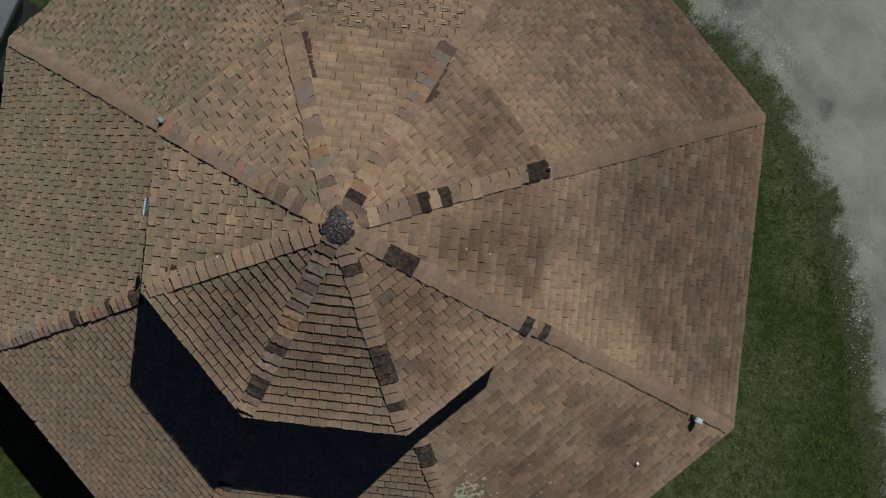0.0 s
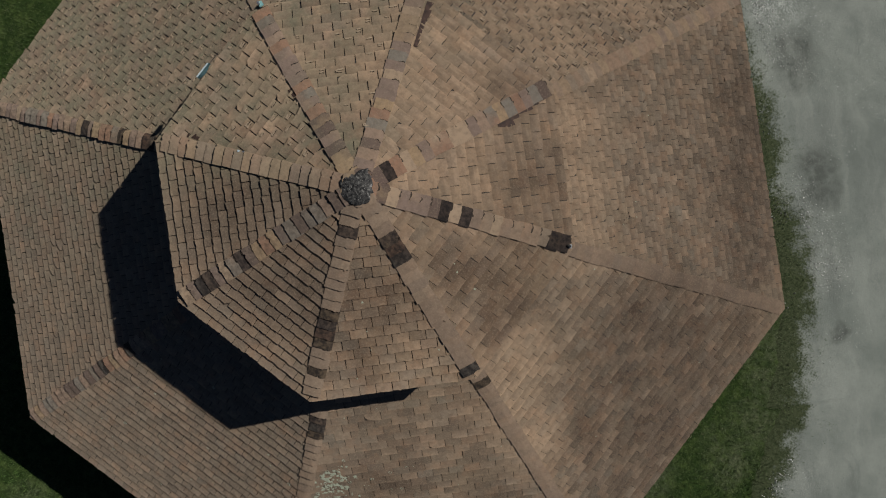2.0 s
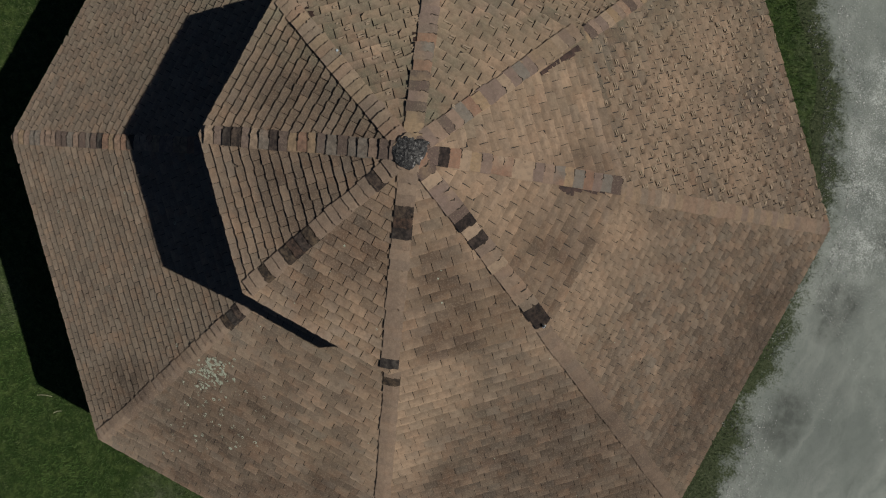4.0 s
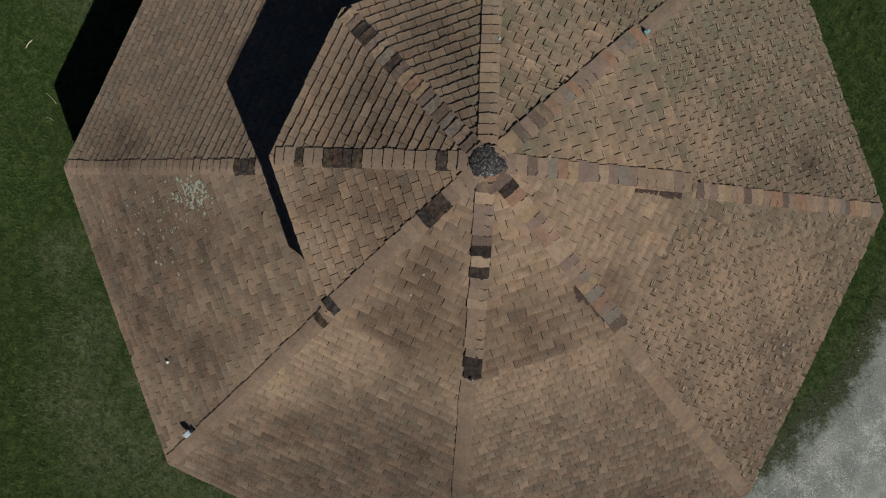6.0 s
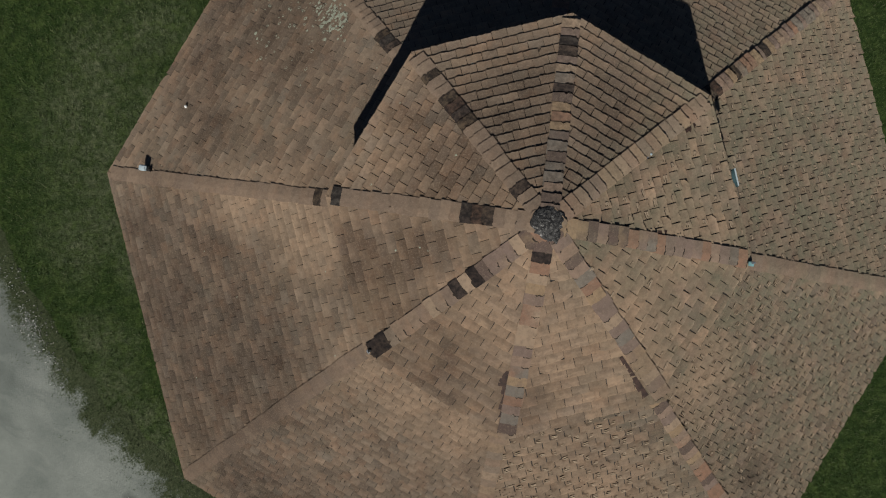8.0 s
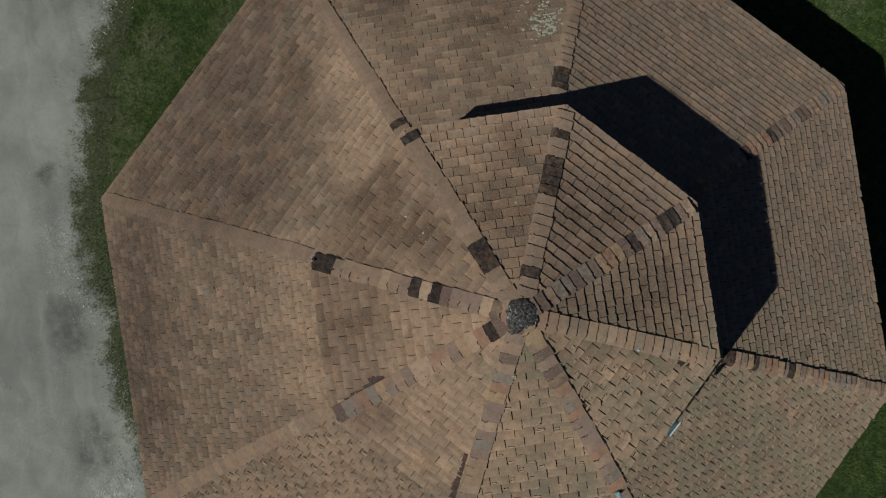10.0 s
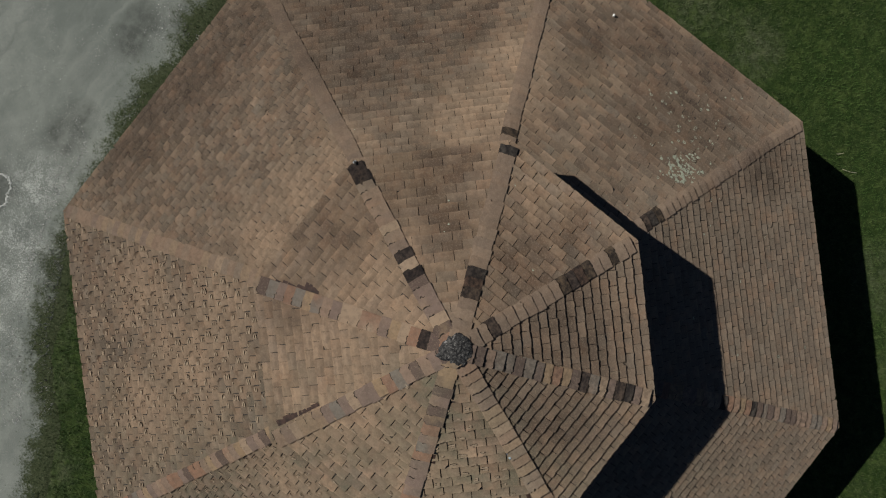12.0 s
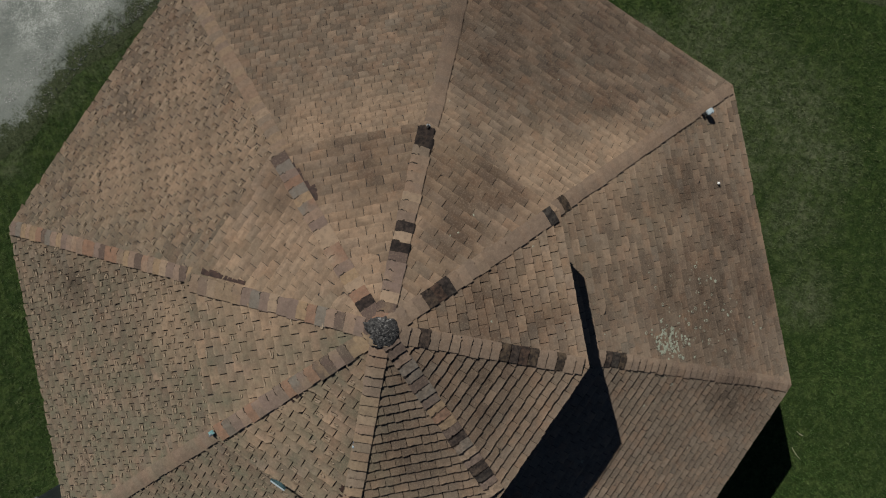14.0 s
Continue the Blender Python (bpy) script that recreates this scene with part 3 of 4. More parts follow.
for k in range(8):
    s = lower[k]
    d = deck("lower_roof_slope", s, 0.0, s.height * (1 - R_TOP / R_EAVE), pavilion, "lower roof plane of faded brown asphalt shingles")
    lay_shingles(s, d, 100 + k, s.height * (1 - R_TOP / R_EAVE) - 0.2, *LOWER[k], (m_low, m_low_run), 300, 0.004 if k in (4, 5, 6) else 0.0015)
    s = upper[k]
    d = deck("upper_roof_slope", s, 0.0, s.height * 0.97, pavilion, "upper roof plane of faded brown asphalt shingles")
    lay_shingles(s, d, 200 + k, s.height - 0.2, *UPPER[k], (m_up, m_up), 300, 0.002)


# ---- hip caps ----
def cap_mesh(h0, along, face_dir, face_n, other_dir, other_n, length, width, lip, thick, material, rng, tar_shade, clear):
    """A folded cap shingle with a torn, slightly lifted butt; old sealant and painted gap shade may show below it."""
    cols = (1.0, 0.86, 0.66, 0.45, 0.24, 0.08)
    ridge_n = (face_n + other_n).normalized()
    bow, curl = rng.uniform(0.0, 0.010), [thick * 0.5 * rng.uniform(0.0, 1.0) for _ in cols]
    torn = [rng.uniform(-0.010, 0.007) for _ in cols]
    if rng.random() < 0.35:
        torn[rng.choice((0, 0, 1, 4))] += rng.uniform(0.012, 0.035)
    peak_up, lip_off = rng.uniform(0.0, 0.003), rng.uniform(-0.006, 0.010)
    w0, w1 = width * rng.uniform(0.94, 1.05), width * rng.uniform(0.92, 1.04)

    def row(s, t, w, lift, wob):
        pts = []
        for i, q in enumerate(cols):
            pts.append(h0 + along * (s + wob[i] + bow * (q - 0.5) ** 2 * 4) + face_dir * (w * q) + face_n * (t + 0.003 * math.sin(q * math.pi) + lift[i]))
        pts.append(h0 + along * (s + wob[5]) + ridge_n * (t + peak_up))
        pts.append(h0 + along * (s + wob[4] * 0.5) + other_dir * max(0.0, lip + lip_off) + other_n * (t + peak_up * 0.5))
        return pts

    flat = [0.0] * 6
    rows = [row(0.0, -0.004, w0, flat, torn), row(0.0, clear + thick, w0, curl, torn), row(0.0, clear + thick, w0, curl, torn), row(0.035, clear + thick * 0.85, w0, [c * 0.15 for c in curl], flat), row(length, clear + thick * 0.12, w1 * 0.97, flat, flat)]
    n = 8
    v = [p for r in rows for p in r]
    f = []
    for a in (0, 2, 3):
        f += [(a * n + i, a * n + i + 1, (a + 1) * n + i + 1, (a + 1) * n + i) for i in range(n - 1)]
    smooth = [i >= n - 1 for i in range(len(f))]
    b = len(v)
    v += [rows[i][0] for i in (2, 3, 4)] + [rows[4][0] - face_n * 0.035, rows[3][0] - face_n * 0.035]
    v += [rows[i][7] for i in (2, 3, 4)] + [rows[3][7] - other_n * 0.042, rows[4][7] - other_n * 0.042]
    f += [(0, b, b + 1, b + 4), (b + 1, b + 2, b + 3, b + 4), (n - 1, b + 8, b + 6, b + 5), (b + 6, b + 8, b + 9, b + 7)]
    smooth += [False] * 4
    slots = [0] * len(f)
    # dark strip below the butt: tar and the gap's shade in one colour
    if tar_shade > 0:
        i0, i1 = sorted(rng.sample(range(6), 2)) if rng.random() > tar_shade else (0, 5)
        out = [p - along * (0.006 + 0.022 * tar_shade * rng.uniform(0.1, 1.0) ** 1.5) + face_n * (clear + thick * 0.75 + 0.008) for p in rows[0][i0:i1 + 1]]
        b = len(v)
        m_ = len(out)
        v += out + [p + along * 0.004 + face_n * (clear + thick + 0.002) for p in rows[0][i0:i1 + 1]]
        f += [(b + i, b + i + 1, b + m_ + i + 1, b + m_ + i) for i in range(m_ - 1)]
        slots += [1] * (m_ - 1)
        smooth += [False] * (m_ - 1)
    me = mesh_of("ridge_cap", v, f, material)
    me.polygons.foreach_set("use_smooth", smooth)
    me.materials.append(m_crack_shade)
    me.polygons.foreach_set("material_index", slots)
    return me


# which neighbouring plane carries the broad wing: -1 the one before the hip, 0 the one after
WING = (-1, -1, -1, 0, 0, 0, 0, -1)
DARK_UP = {0: ((0.99, 1.10), (1.16, 1.28), (2.30, 2.53)), 1: ((0.58, 0.93), (2.46, 2.60)), 2: ((0.40, 0.56), (1.52, 1.98), (2.24, 2.32)), 3: ((2.02, 2.30), (1.58, 1.66)), 7: ((0.30, 0.40),)}
DARK_LOW = {1: ((2.86, 3.0),), 2: ((3.18, 3.48),), 3: ((4.8, 4.92), (4.2, 4.28)), 4: ((3.1, 3.3), (3.72, 3.82), (4.4, 4.5))}


def lay_caps(k, slopes, foot, top, start, end, darks, seed, name, material, lift, clear, tar_shade=0.0, faded=9.0):
    rng = random.Random(seed)
    a, b = slopes[(k - 1) % 8], slopes[k % 8]
    face, other = (a, b) if WING[k] == -1 else (b, a)
    along = (top - foot).normalized()
    total = (top - foot).length
    flat = Vector((along.x, along.y, 0)).length
    inward = lambda s, o: (lambda d: d if d.dot(s.at(0, s.height * 0.4) - foot) > 0 else -d)(s.n.cross(along).normalized())
    fd, od = inward(face, other), inward(other, face)
    base_v, base_f = prism([foot + along * 0.02 + fd * 0.05 + face.n * 0.004, foot + along * 0.02 + od * 0.01 + other.n * 0.004, top + od * 0.01 + other.n * 0.004, top + fd * 0.05 + face.n * 0.004],
                           [foot + along * 0.02 + fd * 0.05 - face.n * 0.01, foot + along * 0.02 + od * 0.01 - other.n * 0.01, top + od * 0.01 - other.n * 0.01, top + fd * 0.05 - face.n * 0.01])
    hip = part(name, mesh_of(name, base_v, base_f, m_deck), pavilion, "hip of overlapping folded cap shingles")
    r_foot = Vector((foot.x, foot.y)).length
    s = start
    while s < end * total:
        r = r_foot - s * flat
        dark = any(lo <= r - 0.07 <= hi for lo, hi in darks)
        lip, width = 0.115 * rng.uniform(0.93, 1.07), 0.112
        me = cap_mesh(foot + along * s, along, fd, face.n, od, other.n, 0.175, width * rng.uniform(0.92, 1.06), lip, rng.uniform(0.010, 0.016) + lift * rng.uniform(0, 1), m_cap_dark if dark else m_cap_mid if r > faded else material, rng, tar_shade if rng.random() < 0.9 else 0.0, clear)
        part("ridge_cap", me, hip, "blackened cap shingle" if dark else "")
        s += 0.130 * rng.uniform(0.93, 1.07)


for k in range(8):
    lay_caps(k, lower, corner(k, R_EAVE, Z_EAVE), LOW_APEX, 0.075, 1 - 2.15 / R_EAVE, DARK_LOW.get(k, ()), 300 + k, "lower_hip", m_cap_old if k in (3, 4) else m_cap_up if k == 6 else m_cap_mid if k == 7 else m_cap_low, 0.028 if k in (4, 6) else 0.008, 0.014 if k > 2 else 0.009, 1.0 if k == 6 else 0.5 if k in (3, 4) else 0.0)
    lay_caps(k, upper, up_corner(k), APEX, 0.075, 0.94, DARK_UP.get(k, ()), 400 + k, "upper_hip", m_cap_low if k in (1, 2) else m_cap_old if k == 3 else m_cap_up, 0.006 if k in (1, 2) else 0.012, 0.020 if k in (2, 3, 4) else 0.014 if k in (1, 5, 6) else 0.010, (0.8, 0.0, 0.0, 1.0, 0.1, 0.7, 0.7, 0.7)[k], (1.3, 9, 9, 9, 0.0, 9, 2.0, 9)[k])

# ---- ground ----
def sheet(name, size, cells, z, material):
    v, f = [], []
    for i in range(cells + 1):
        for j in range(cells + 1):
            x, y = -size + 2 * size * i / cells, -size + 2 * size * j / cells
            v.append((x, y, z - 0.03 * noise.noise((x * 0.3, y * 0.3, 0)) if 7.5 < math.hypot(x, y) < 60 else z))
    for i in range(cells):
        for j in range(cells):
            a = i * (cells + 1) + j
            f.append((a, a + cells + 1, a + cells + 2, a + 1))
    return mesh_of(name, v, f, material)


ground = tagged(new("ground", sheet("ground", 400, 120, -0.03, m_ground)), "mown green lawn with dry patches", "lawn", kind="structure")

# edge of the gravel lane on the side of the lawn, metres
EDGE = ((10.83, -13.76), (10.24, -7.86), (9.82, -5.48), (9.53, -3.76), (9.47, -2.66), (9.27, -1.47), (9.02, -0.32), (8.94, 0.70), (8.58, 1.59), (8.04, 2.79),
        (7.44, 3.58), (6.65, 4.42), (6.41, 5.15), (5.52, 5.84), (4.54, 6.83), (4.05, 7.27), (3.31, 7.91), (2.53, 8.23), (1.84, 8.69), (0.61, 8.86), (-0.37, 9.23), (-2.93, 10.41), (-7.84, 13.26))


def edge_points():
    pts = []
    for (x0, y0), (x1, y1) in zip(EDGE, EDGE[1:]):
        n = max(2, int(math.hypot(x1 - x0, y1 - y0) / 0.06))
        for i in range(n):
            f = i / n
            pts.append(Vector((x0 + (x1 - x0) * f, y0 + (y1 - y0) * f)))
    out = []
    for i, p in enumerate(pts):
        q = pts[min(i + 1, len(pts) - 1)] - pts[max(i - 1, 0)]
        nrm = Vector((q.y, -q.x)).normalized()
        out.append(p + nrm * (0.10 * noise.noise((p.x * 1.3, p.y * 1.3, 5)) + 0.05 * noise.noise((p.x * 6, p.y * 6, 2)) + 0.025 * noise.noise((p.x * 19, p.y * 19, 9))))
    return out


edge = edge_points()
LANE_ROWS = ((-0.85, -0.050, 0.0), (-0.55, -0.022, 0.12), (-0.2, -0.010, 0.36), (0.1, 0.0, 0.55), (0.4, 0.004, 0.74), (0.9, 0.008, 1.0), (3.0, 0.010, 1.0), (9.0, 0.008, 1.0), (16.0, 0.004, 1.0))
lane_v, lane_f, lane_w = [], [], []
for p in edge:
    shift = -0.30 if p.y < 0.5 else 0.22 if p.y > 4 else 0.0
    for d, z, w_ in LANE_ROWS:
        lane_v.append((p.x + 0.80 * (d - shift), p.y + 0.60 * (d - shift), z))
        lane_w.append(w_)
rows_n = len(LANE_ROWS)
for i in range(len(edge) - 1):
    for j in range(rows_n - 1):
        a = i * rows_n + j
        lane_f.append((a, a + 1, a + rows_n + 1, a + rows_n))
lane_mesh = mesh_of("road", lane_v, lane_f, m_gravel)
lane_mesh.attributes.new("verge", 'FLOAT', 'POINT').data.foreach_set("value", lane_w)
lane = tagged(new("road", lane_mesh), "pale grey limestone gravel lane beside the lawn", "road", kind="structure")


def lane_side(x, y):
    """Roughly how far a place lies inside the lane (positive) or on the lawn."""
    best, sign = 1e9, -1
    for (x0, y0), (x1, y1) in zip(EDGE, EDGE[1:]):
        dx, dy = x1 - x0, y1 - y0
        f = max(0, min(1, ((x - x0) * dx + (y - y0) * dy) / (dx * dx + dy * dy)))
        ex, ey = x - x0 - f * dx, y - y0 - f * dy
        d = math.hypot(ex, ey)
        if d < best:
            best, sign = d, (1 if dy * ex - dx * ey > 0 else -1)
    return best * sign


def lay_grass():
    rng = random.Random(7)
    v, f = [], []
    for _ in range(260000):
        r, a = math.sqrt(rng.uniform(6.0 ** 2, 12.0 ** 2)), rng.uniform(0, 2 * math.pi)
        x, y = r * math.cos(a), r * math.sin(a)
        lifted = 0.0
        if x > 0 or y > 0:
            if x + y > 2:
                d = lane_side(x, y) + (-0.30 if y < 0.5 else 0.22 if y > 4 else 0.0) + 0.55 * noise.noise((x * 1.7, y * 1.7, 8)) + 0.3 * noise.noise((x * 6, y * 6, 8))
                if d > 0.5 or (d > -0.5 and rng.random() < (d + 0.5) * 1.0 + 0.22):
                    continue
                lifted = 0.022 if d > -0.6 else 0.0
        tall = rng.uniform(0.025, 0.06) * (0.8 + 0.5 * noise.noise((x * 1.2, y * 1.2, 3)) + 0.7 * noise.noise((x * 8, y * 8, 5)))
        if lifted:
            tall *= 0.7
        t, lean = rng.uniform(0, 2 * math.pi), rng.uniform(0.6, 2.2) * tall
        wx, wy = -math.sin(t) * 0.004, math.cos(t) * 0.004
        b = len(v)
        mx, my = x + math.cos(t) * lean * 0.4, y + math.sin(t) * lean * 0.4
        v += [(x - wx, y - wy, -0.05), (x + wx, y + wy, -0.05), (mx + wx * 0.8, my + wy * 0.8, tall * 0.65 - 0.02 + lifted), (mx - wx * 0.8, my - wy * 0.8, tall * 0.65 - 0.02 + lifted), (x + math.cos(t) * lean, y + math.sin(t) * lean, tall - 0.02 + lifted)]
        f += [(b, b + 1, b + 2, b + 3), (b + 3, b + 2, b + 4)]
    me = mesh_of("grass", v, f, m_blade)
    tagged(new("grass", me), "short green grass blades with some dry straw", "grass", kind="stuff")


lay_grass()

# ---- loose stones along the lane ----
def lay_pebbles():
    rng = random.Random(11)
    v, f = [], []
    count = 0
    while count < 26000:
        x, y = rng.uniform(0, 12), rng.uniform(-8, 12)
        if math.hypot(x, y) > 12.5:
            continue
        if y < -4.5:
            continue
        d = lane_side(x, y)
        if d < -0.6 or d > 2.6:
            continue
        dens = 0.2 + 0.8 * noise.noise((x * 0.9, y * 0.9, 4)) + (0.55 if y > 6.3 else 0.0) - 0.32 * abs(d)
        dens += 1.1 * max(0.0, 1 - math.hypot(x - CHIPS[0][0], y - CHIPS[0][1]) / CHIPS[0][2]) + 0.8 * max(0.0, 1 - math.hypot(x - CHIPS[1][0], y - CHIPS[1][1]) / CHIPS[1][2])
        if y < 2.0:
            dens -= 0.3
        if d < 0:
            dens *= 0.6
        if rng.random() > dens:
            continue
        count += 1
        r = rng.uniform(0.004, 0.013) if rng.random() < 0.85 else rng.uniform(0.012, 0.019)
        h = r * rng.uniform(0.5, 0.9)
        b = len(v)
        for i in range(5):
            a = i * 2 * math.pi / 5 + rng.uniform(-0.3, 0.3)
            q = r * rng.uniform(0.7, 1.2)
            v.append((x + q * math.cos(a), y + q * math.sin(a), -0.02 if d < 0 else 0.0))
        v.append((x + rng.uniform(-0.3, 0.3) * r, y + rng.uniform(-0.3, 0.3) * r, h + 0.004))
        f += [(b + i, b + (i + 1) % 5, b + 5) for i in range(5)]
    tagged(new("gravel", mesh_of("gravel", v, f, m_pebble)), "loose pale limestone chips strewn on the lane", "gravel", kind="stuff")


m_pebble = Nodes("limestone_chip")
m_pebble = m_pebble.done(m_pebble.ramp(m_pebble.island(), [(0.0, (0.16, 0.165, 0.155)), (0.4, (0.34, 0.345, 0.33)), (0.8, (0.56, 0.56, 0.54)), (1.0, (0.80, 0.80, 0.77))]), 0.85, 0.3)
lay_pebbles()


# ---- the tarred peak ----
def lump(name, centre, radius, height, seed, material, parent, label="", rough=0.35, rings=9, sides=40):
    """A low uneven mound of smeared sealant."""
    v, f = [Vector((centre[0], centre[1], centre[2] + height))], []
    for i in range(1, rings + 1):
        for j in range(sides):
            a, t = 2 * math.pi * j / sides, i / rings
            rr = radius * t * (1 + rough * noise.noise((math.cos(a) * 1.6 + seed, math.sin(a) * 1.6, seed)) + rough * 0.6 * noise.noise((math.cos(a) * 5 + seed, math.sin(a) * 5, seed)))
            z = centre[2] + height * (1 - t ** 2) + 0.012 * noise.noise((rr * 34 * math.cos(a) + seed, rr * 34 * math.sin(a), 3)) * (1 - t * 0.5) - (0.04 if i == rings else 0)
            v.append(Vector((centre[0] + rr * math.cos(a), centre[1] + rr * math.sin(a), z)))
    for j in range(sides):
        f.append((0, 1 + j, 1 + (j + 1) % sides))
    for i in range(rings - 1):
        for j in range(sides):
            a, b = 1 + i * sides + j, 1 + i * sides + (j + 1) % sides
            f.append((a, a + sides, b + sides, b))
    return part(name, mesh_of(name, v, f, material), parent, label)


peak = lump("peak_patch", (-0.01, 0.0, Z_APEX - 0.018), 0.205, 0.062, 1.3, m_tar, pavilion, "lumpy black roofing tar smeared over the peak")
for i, (x, y, r) in enumerate(((0.10, 0.06, 0.055), (0.02, -0.12, 0.05), (-0.09, 0.05, 0.04), (0.03, 0.02, 0.045), (0.13, -0.05, 0.05), (-0.04, -0.06, 0.03), (0.04, 0.14, 0.04))):
    lump("sealant_dab", (x, y, Z_APEX + 0.022 - 0.22 * math.hypot(x, y)), r, 0.014, 4.0 + i, m_mortar, peak, "whitish dried sealant", 0.6, 3, 12)


# ---- lichen rosettes ----
def lay_lichen():
    rng = random.Random(21)
    v, f = [], []

    def rosette(slope, u, w_, r, full):
        b, n = len(v), 10
        lobes = [r * rng.uniform(0.7, 1.25) for _ in range(n)]
        inner = 0.0 if full else rng.uniform(0.45, 0.68)
        for j in range(n):
            a = 2 * math.pi * j / n
            v.append(slope.at(u + lobes[j] * math.cos(a), w_ + lobes[j] * math.sin(a), 0.0105))
        for j in range(n):
            a = 2 * math.pi * j / n
            v.append(slope.at(u + inner * r * math.cos(a), w_ + inner * r * math.sin(a), 0.0125))
        for j in range(n):
            k = (j + 1) % n
            if full or rng.random() < 0.9:
                f.append((b + j, b + k, b + n + k, b + n + j))

    def local(slope, x, y):
        q = Vector((x, y, 0)) - slope.o
        q.z = -(slope.n.x * q.x + slope.n.y * q.y) / slope.n.z
        return q.dot(slope.u), q.dot(slope.v)

    bc, cd = lower[1], lower[2]
    for _ in range(150):
        u, w_ = local(bc, rng.gauss(1.42, 0.13), rng.gauss(-4.03, 0.16))
        rosette(bc, u, w_, rng.uniform(0.012, 0.03), rng.random() < 0.6)
    for _ in range(75):
        u, w_ = local(bc, rng.gauss(2.05, 0.45), rng.gauss(-4.55, 0.5))
        a, b = bc.span(w_)
        if a + 0.25 < u < b - 0.25 and w_ > 0.1:
            rosette(bc, u, w_, rng.uniform(0.012, 0.030), rng.random() < 0.15)
    for _ in range(36):
        u, w_ = rng.uniform(-1.6, 2.3), rng.uniform(0.2, 3.2)
        a, b = cd.span(w_)
        if a + 0.2 < u < b - 0.2:
            rosette(cd, u, w_, rng.uniform(0.012, 0.028), rng.random() < 0.2)
    for k, n in ((0, 12), (7, 10), (1, 18)):
        for _ in range(n):
            s = lower[k]
            w_ = rng.uniform(0.3, 4.0)
            a, b = s.span(w_)
            rosette(s, rng.uniform(a + 0.2, b - 0.2), w_, rng.uniform(0.005, 0.011), True)
    for k, n in ((1, 8), (2, 5), (0, 4)):
        for _ in range(n):
            s = upper[k]
            w_ = rng.uniform(0.1, 1.2)
            a, b = s.span(w_)
            rosette(s, rng.uniform(a + 0.2, b - 0.2), w_, rng.uniform(0.008, 0.02), rng.random() < 0.5)
    tagged(new("lichen", mesh_of("lichen", v, f, m_lichen)), "pale grey-green lichen rosettes growing on the shingles", "lichen", kind="stuff")


lay_lichen()


# ---- small fittings on the roof ----
def box(cx, cy, cz, sx, sy, sz, taper=1.0, bevel=0.006):
    bm = bmesh.new()
    bmesh.ops.create_cube(bm, size=1)
    for q in bm.verts:
        t = taper if q.co.z > 0 else 1.0
        q.co = Vector((q.co.x * sx * t + cx, q.co.y * sy * t + cy, q.co.z * sz + cz))
    bmesh.ops.bevel(bm, geom=bm.edges[:], offset=bevel, segments=2, affect='EDGES')
    return bm


def bm_part(name, bm, material, parent, label=""):
    me = bpy.data.meshes.new(name)
    bm.to_mesh(me)
    bm.free()
    me.materials.append(material)
    return part(name, me, parent, label)


def place(ob, m):
    ob.matrix_basis = m
    return ob


m_black = plain_material("black_rubber", (0.012, 0.012, 0.013), (0.022, 0.022, 0.022), 12.0, 0.6)
lamp = tagged(place(new("floodlight"), Matrix.Translation((5.11, -3.205, 2.485)) @ Matrix.Rotation(radians(TH - 45), 4, 'Z')), "small pale metal floodlight clamped on the hip near the eave", "light fitting")
bm_part("mounting_plate", box(0, 0, 0.01, 0.12, 0.08, 0.03), m_black, lamp, "black mounting plate")
bm_part("bracket", box(-0.02, 0, 0.03, 0.03, 0.05, 0.05), m_black, lamp, "black bracket arm")
bm_part("housing", box(0.02, 0.0, 0.07, 0.13, 0.10, 0.05, 0.82, 0.012), m_white, lamp, "pale blue-white housing")
bm_part("knob", box(-0.085, 0.02, 0.05, 0.05, 0.05, 0.06, 0.8), m_black, lamp, "black cable gland")

strip = tagged(place(new("loose_flashing"), Matrix.Translation((-2.475, 0.362, 4.672)) @ Matrix.Rotation(radians(80), 4, 'Z')), "curled strip of pale metal flashing hanging at the upper eave", "flashing")
bm = bmesh.new()
for i in range(9):
    t = i / 8
    wd = 0.022 * math.sin(math.pi * min(1, t * 1.1 + 0.02)) + 0.004
    for off, z in ((-wd, 0.0), (0.012, 0.035), (0.016, 0.037), (0.018, 0.0)):
        bm.verts.new((-0.11 + 0.23 * t, off, z))
bm.verts.ensure_lookup_table()
for i in range(8):
    for j in range(3):
        bm.faces.new([bm.verts[q] for q in (i * 4 + j, i * 4 + j + 1, i * 4 + j + 5, i * 4 + j + 4)])
bm_part("strip", bm, m_teal_dark, strip)
bm_part("edge", box(0.0, 0.016, 0.036, 0.22, 0.016, 0.012, 1, 0.003), m_white, strip, "bright folded edge")
bm_part("wire", box(0.20, 0.012, 0.004, 0.20, 0.006, 0.006, 1, 0.002), m_black, strip, "thin dark wire")

clip_thing = tagged(place(new("metal_bracket"), Matrix.Translation((-2.245, 1.425, 4.705)) @ Matrix.Rotation(radians(TH - 225), 4, 'Z')), "small verdigris metal bracket at the end of an upper hip", "bracket")
bm_part("base", box(0, 0, 0.01, 0.07, 0.06, 0.02), m_teal, clip_thing)
bm_part("tab", box(0.01, 0.015, 0.035, 0.045, 0.03, 0.035), m_metal, clip_thing, "bright metal tab")
clip_thing = tagged(place(new("metal_bracket"), Matrix.Translation((2.545, 0.625, 4.695)) @ Matrix.Rotation(radians(TH), 4, 'Z')), "bent bright metal scrap at the end of an upper hip", "bracket")
bm_part("base", box(0, 0, 0.012, 0.03, 0.05, 0.02), m_metal, clip_thing)
bm_part("stub", box(-0.02, 0.0, 0.03, 0.05, 0.025, 0.03), m_black, clip_thing, "black stub")


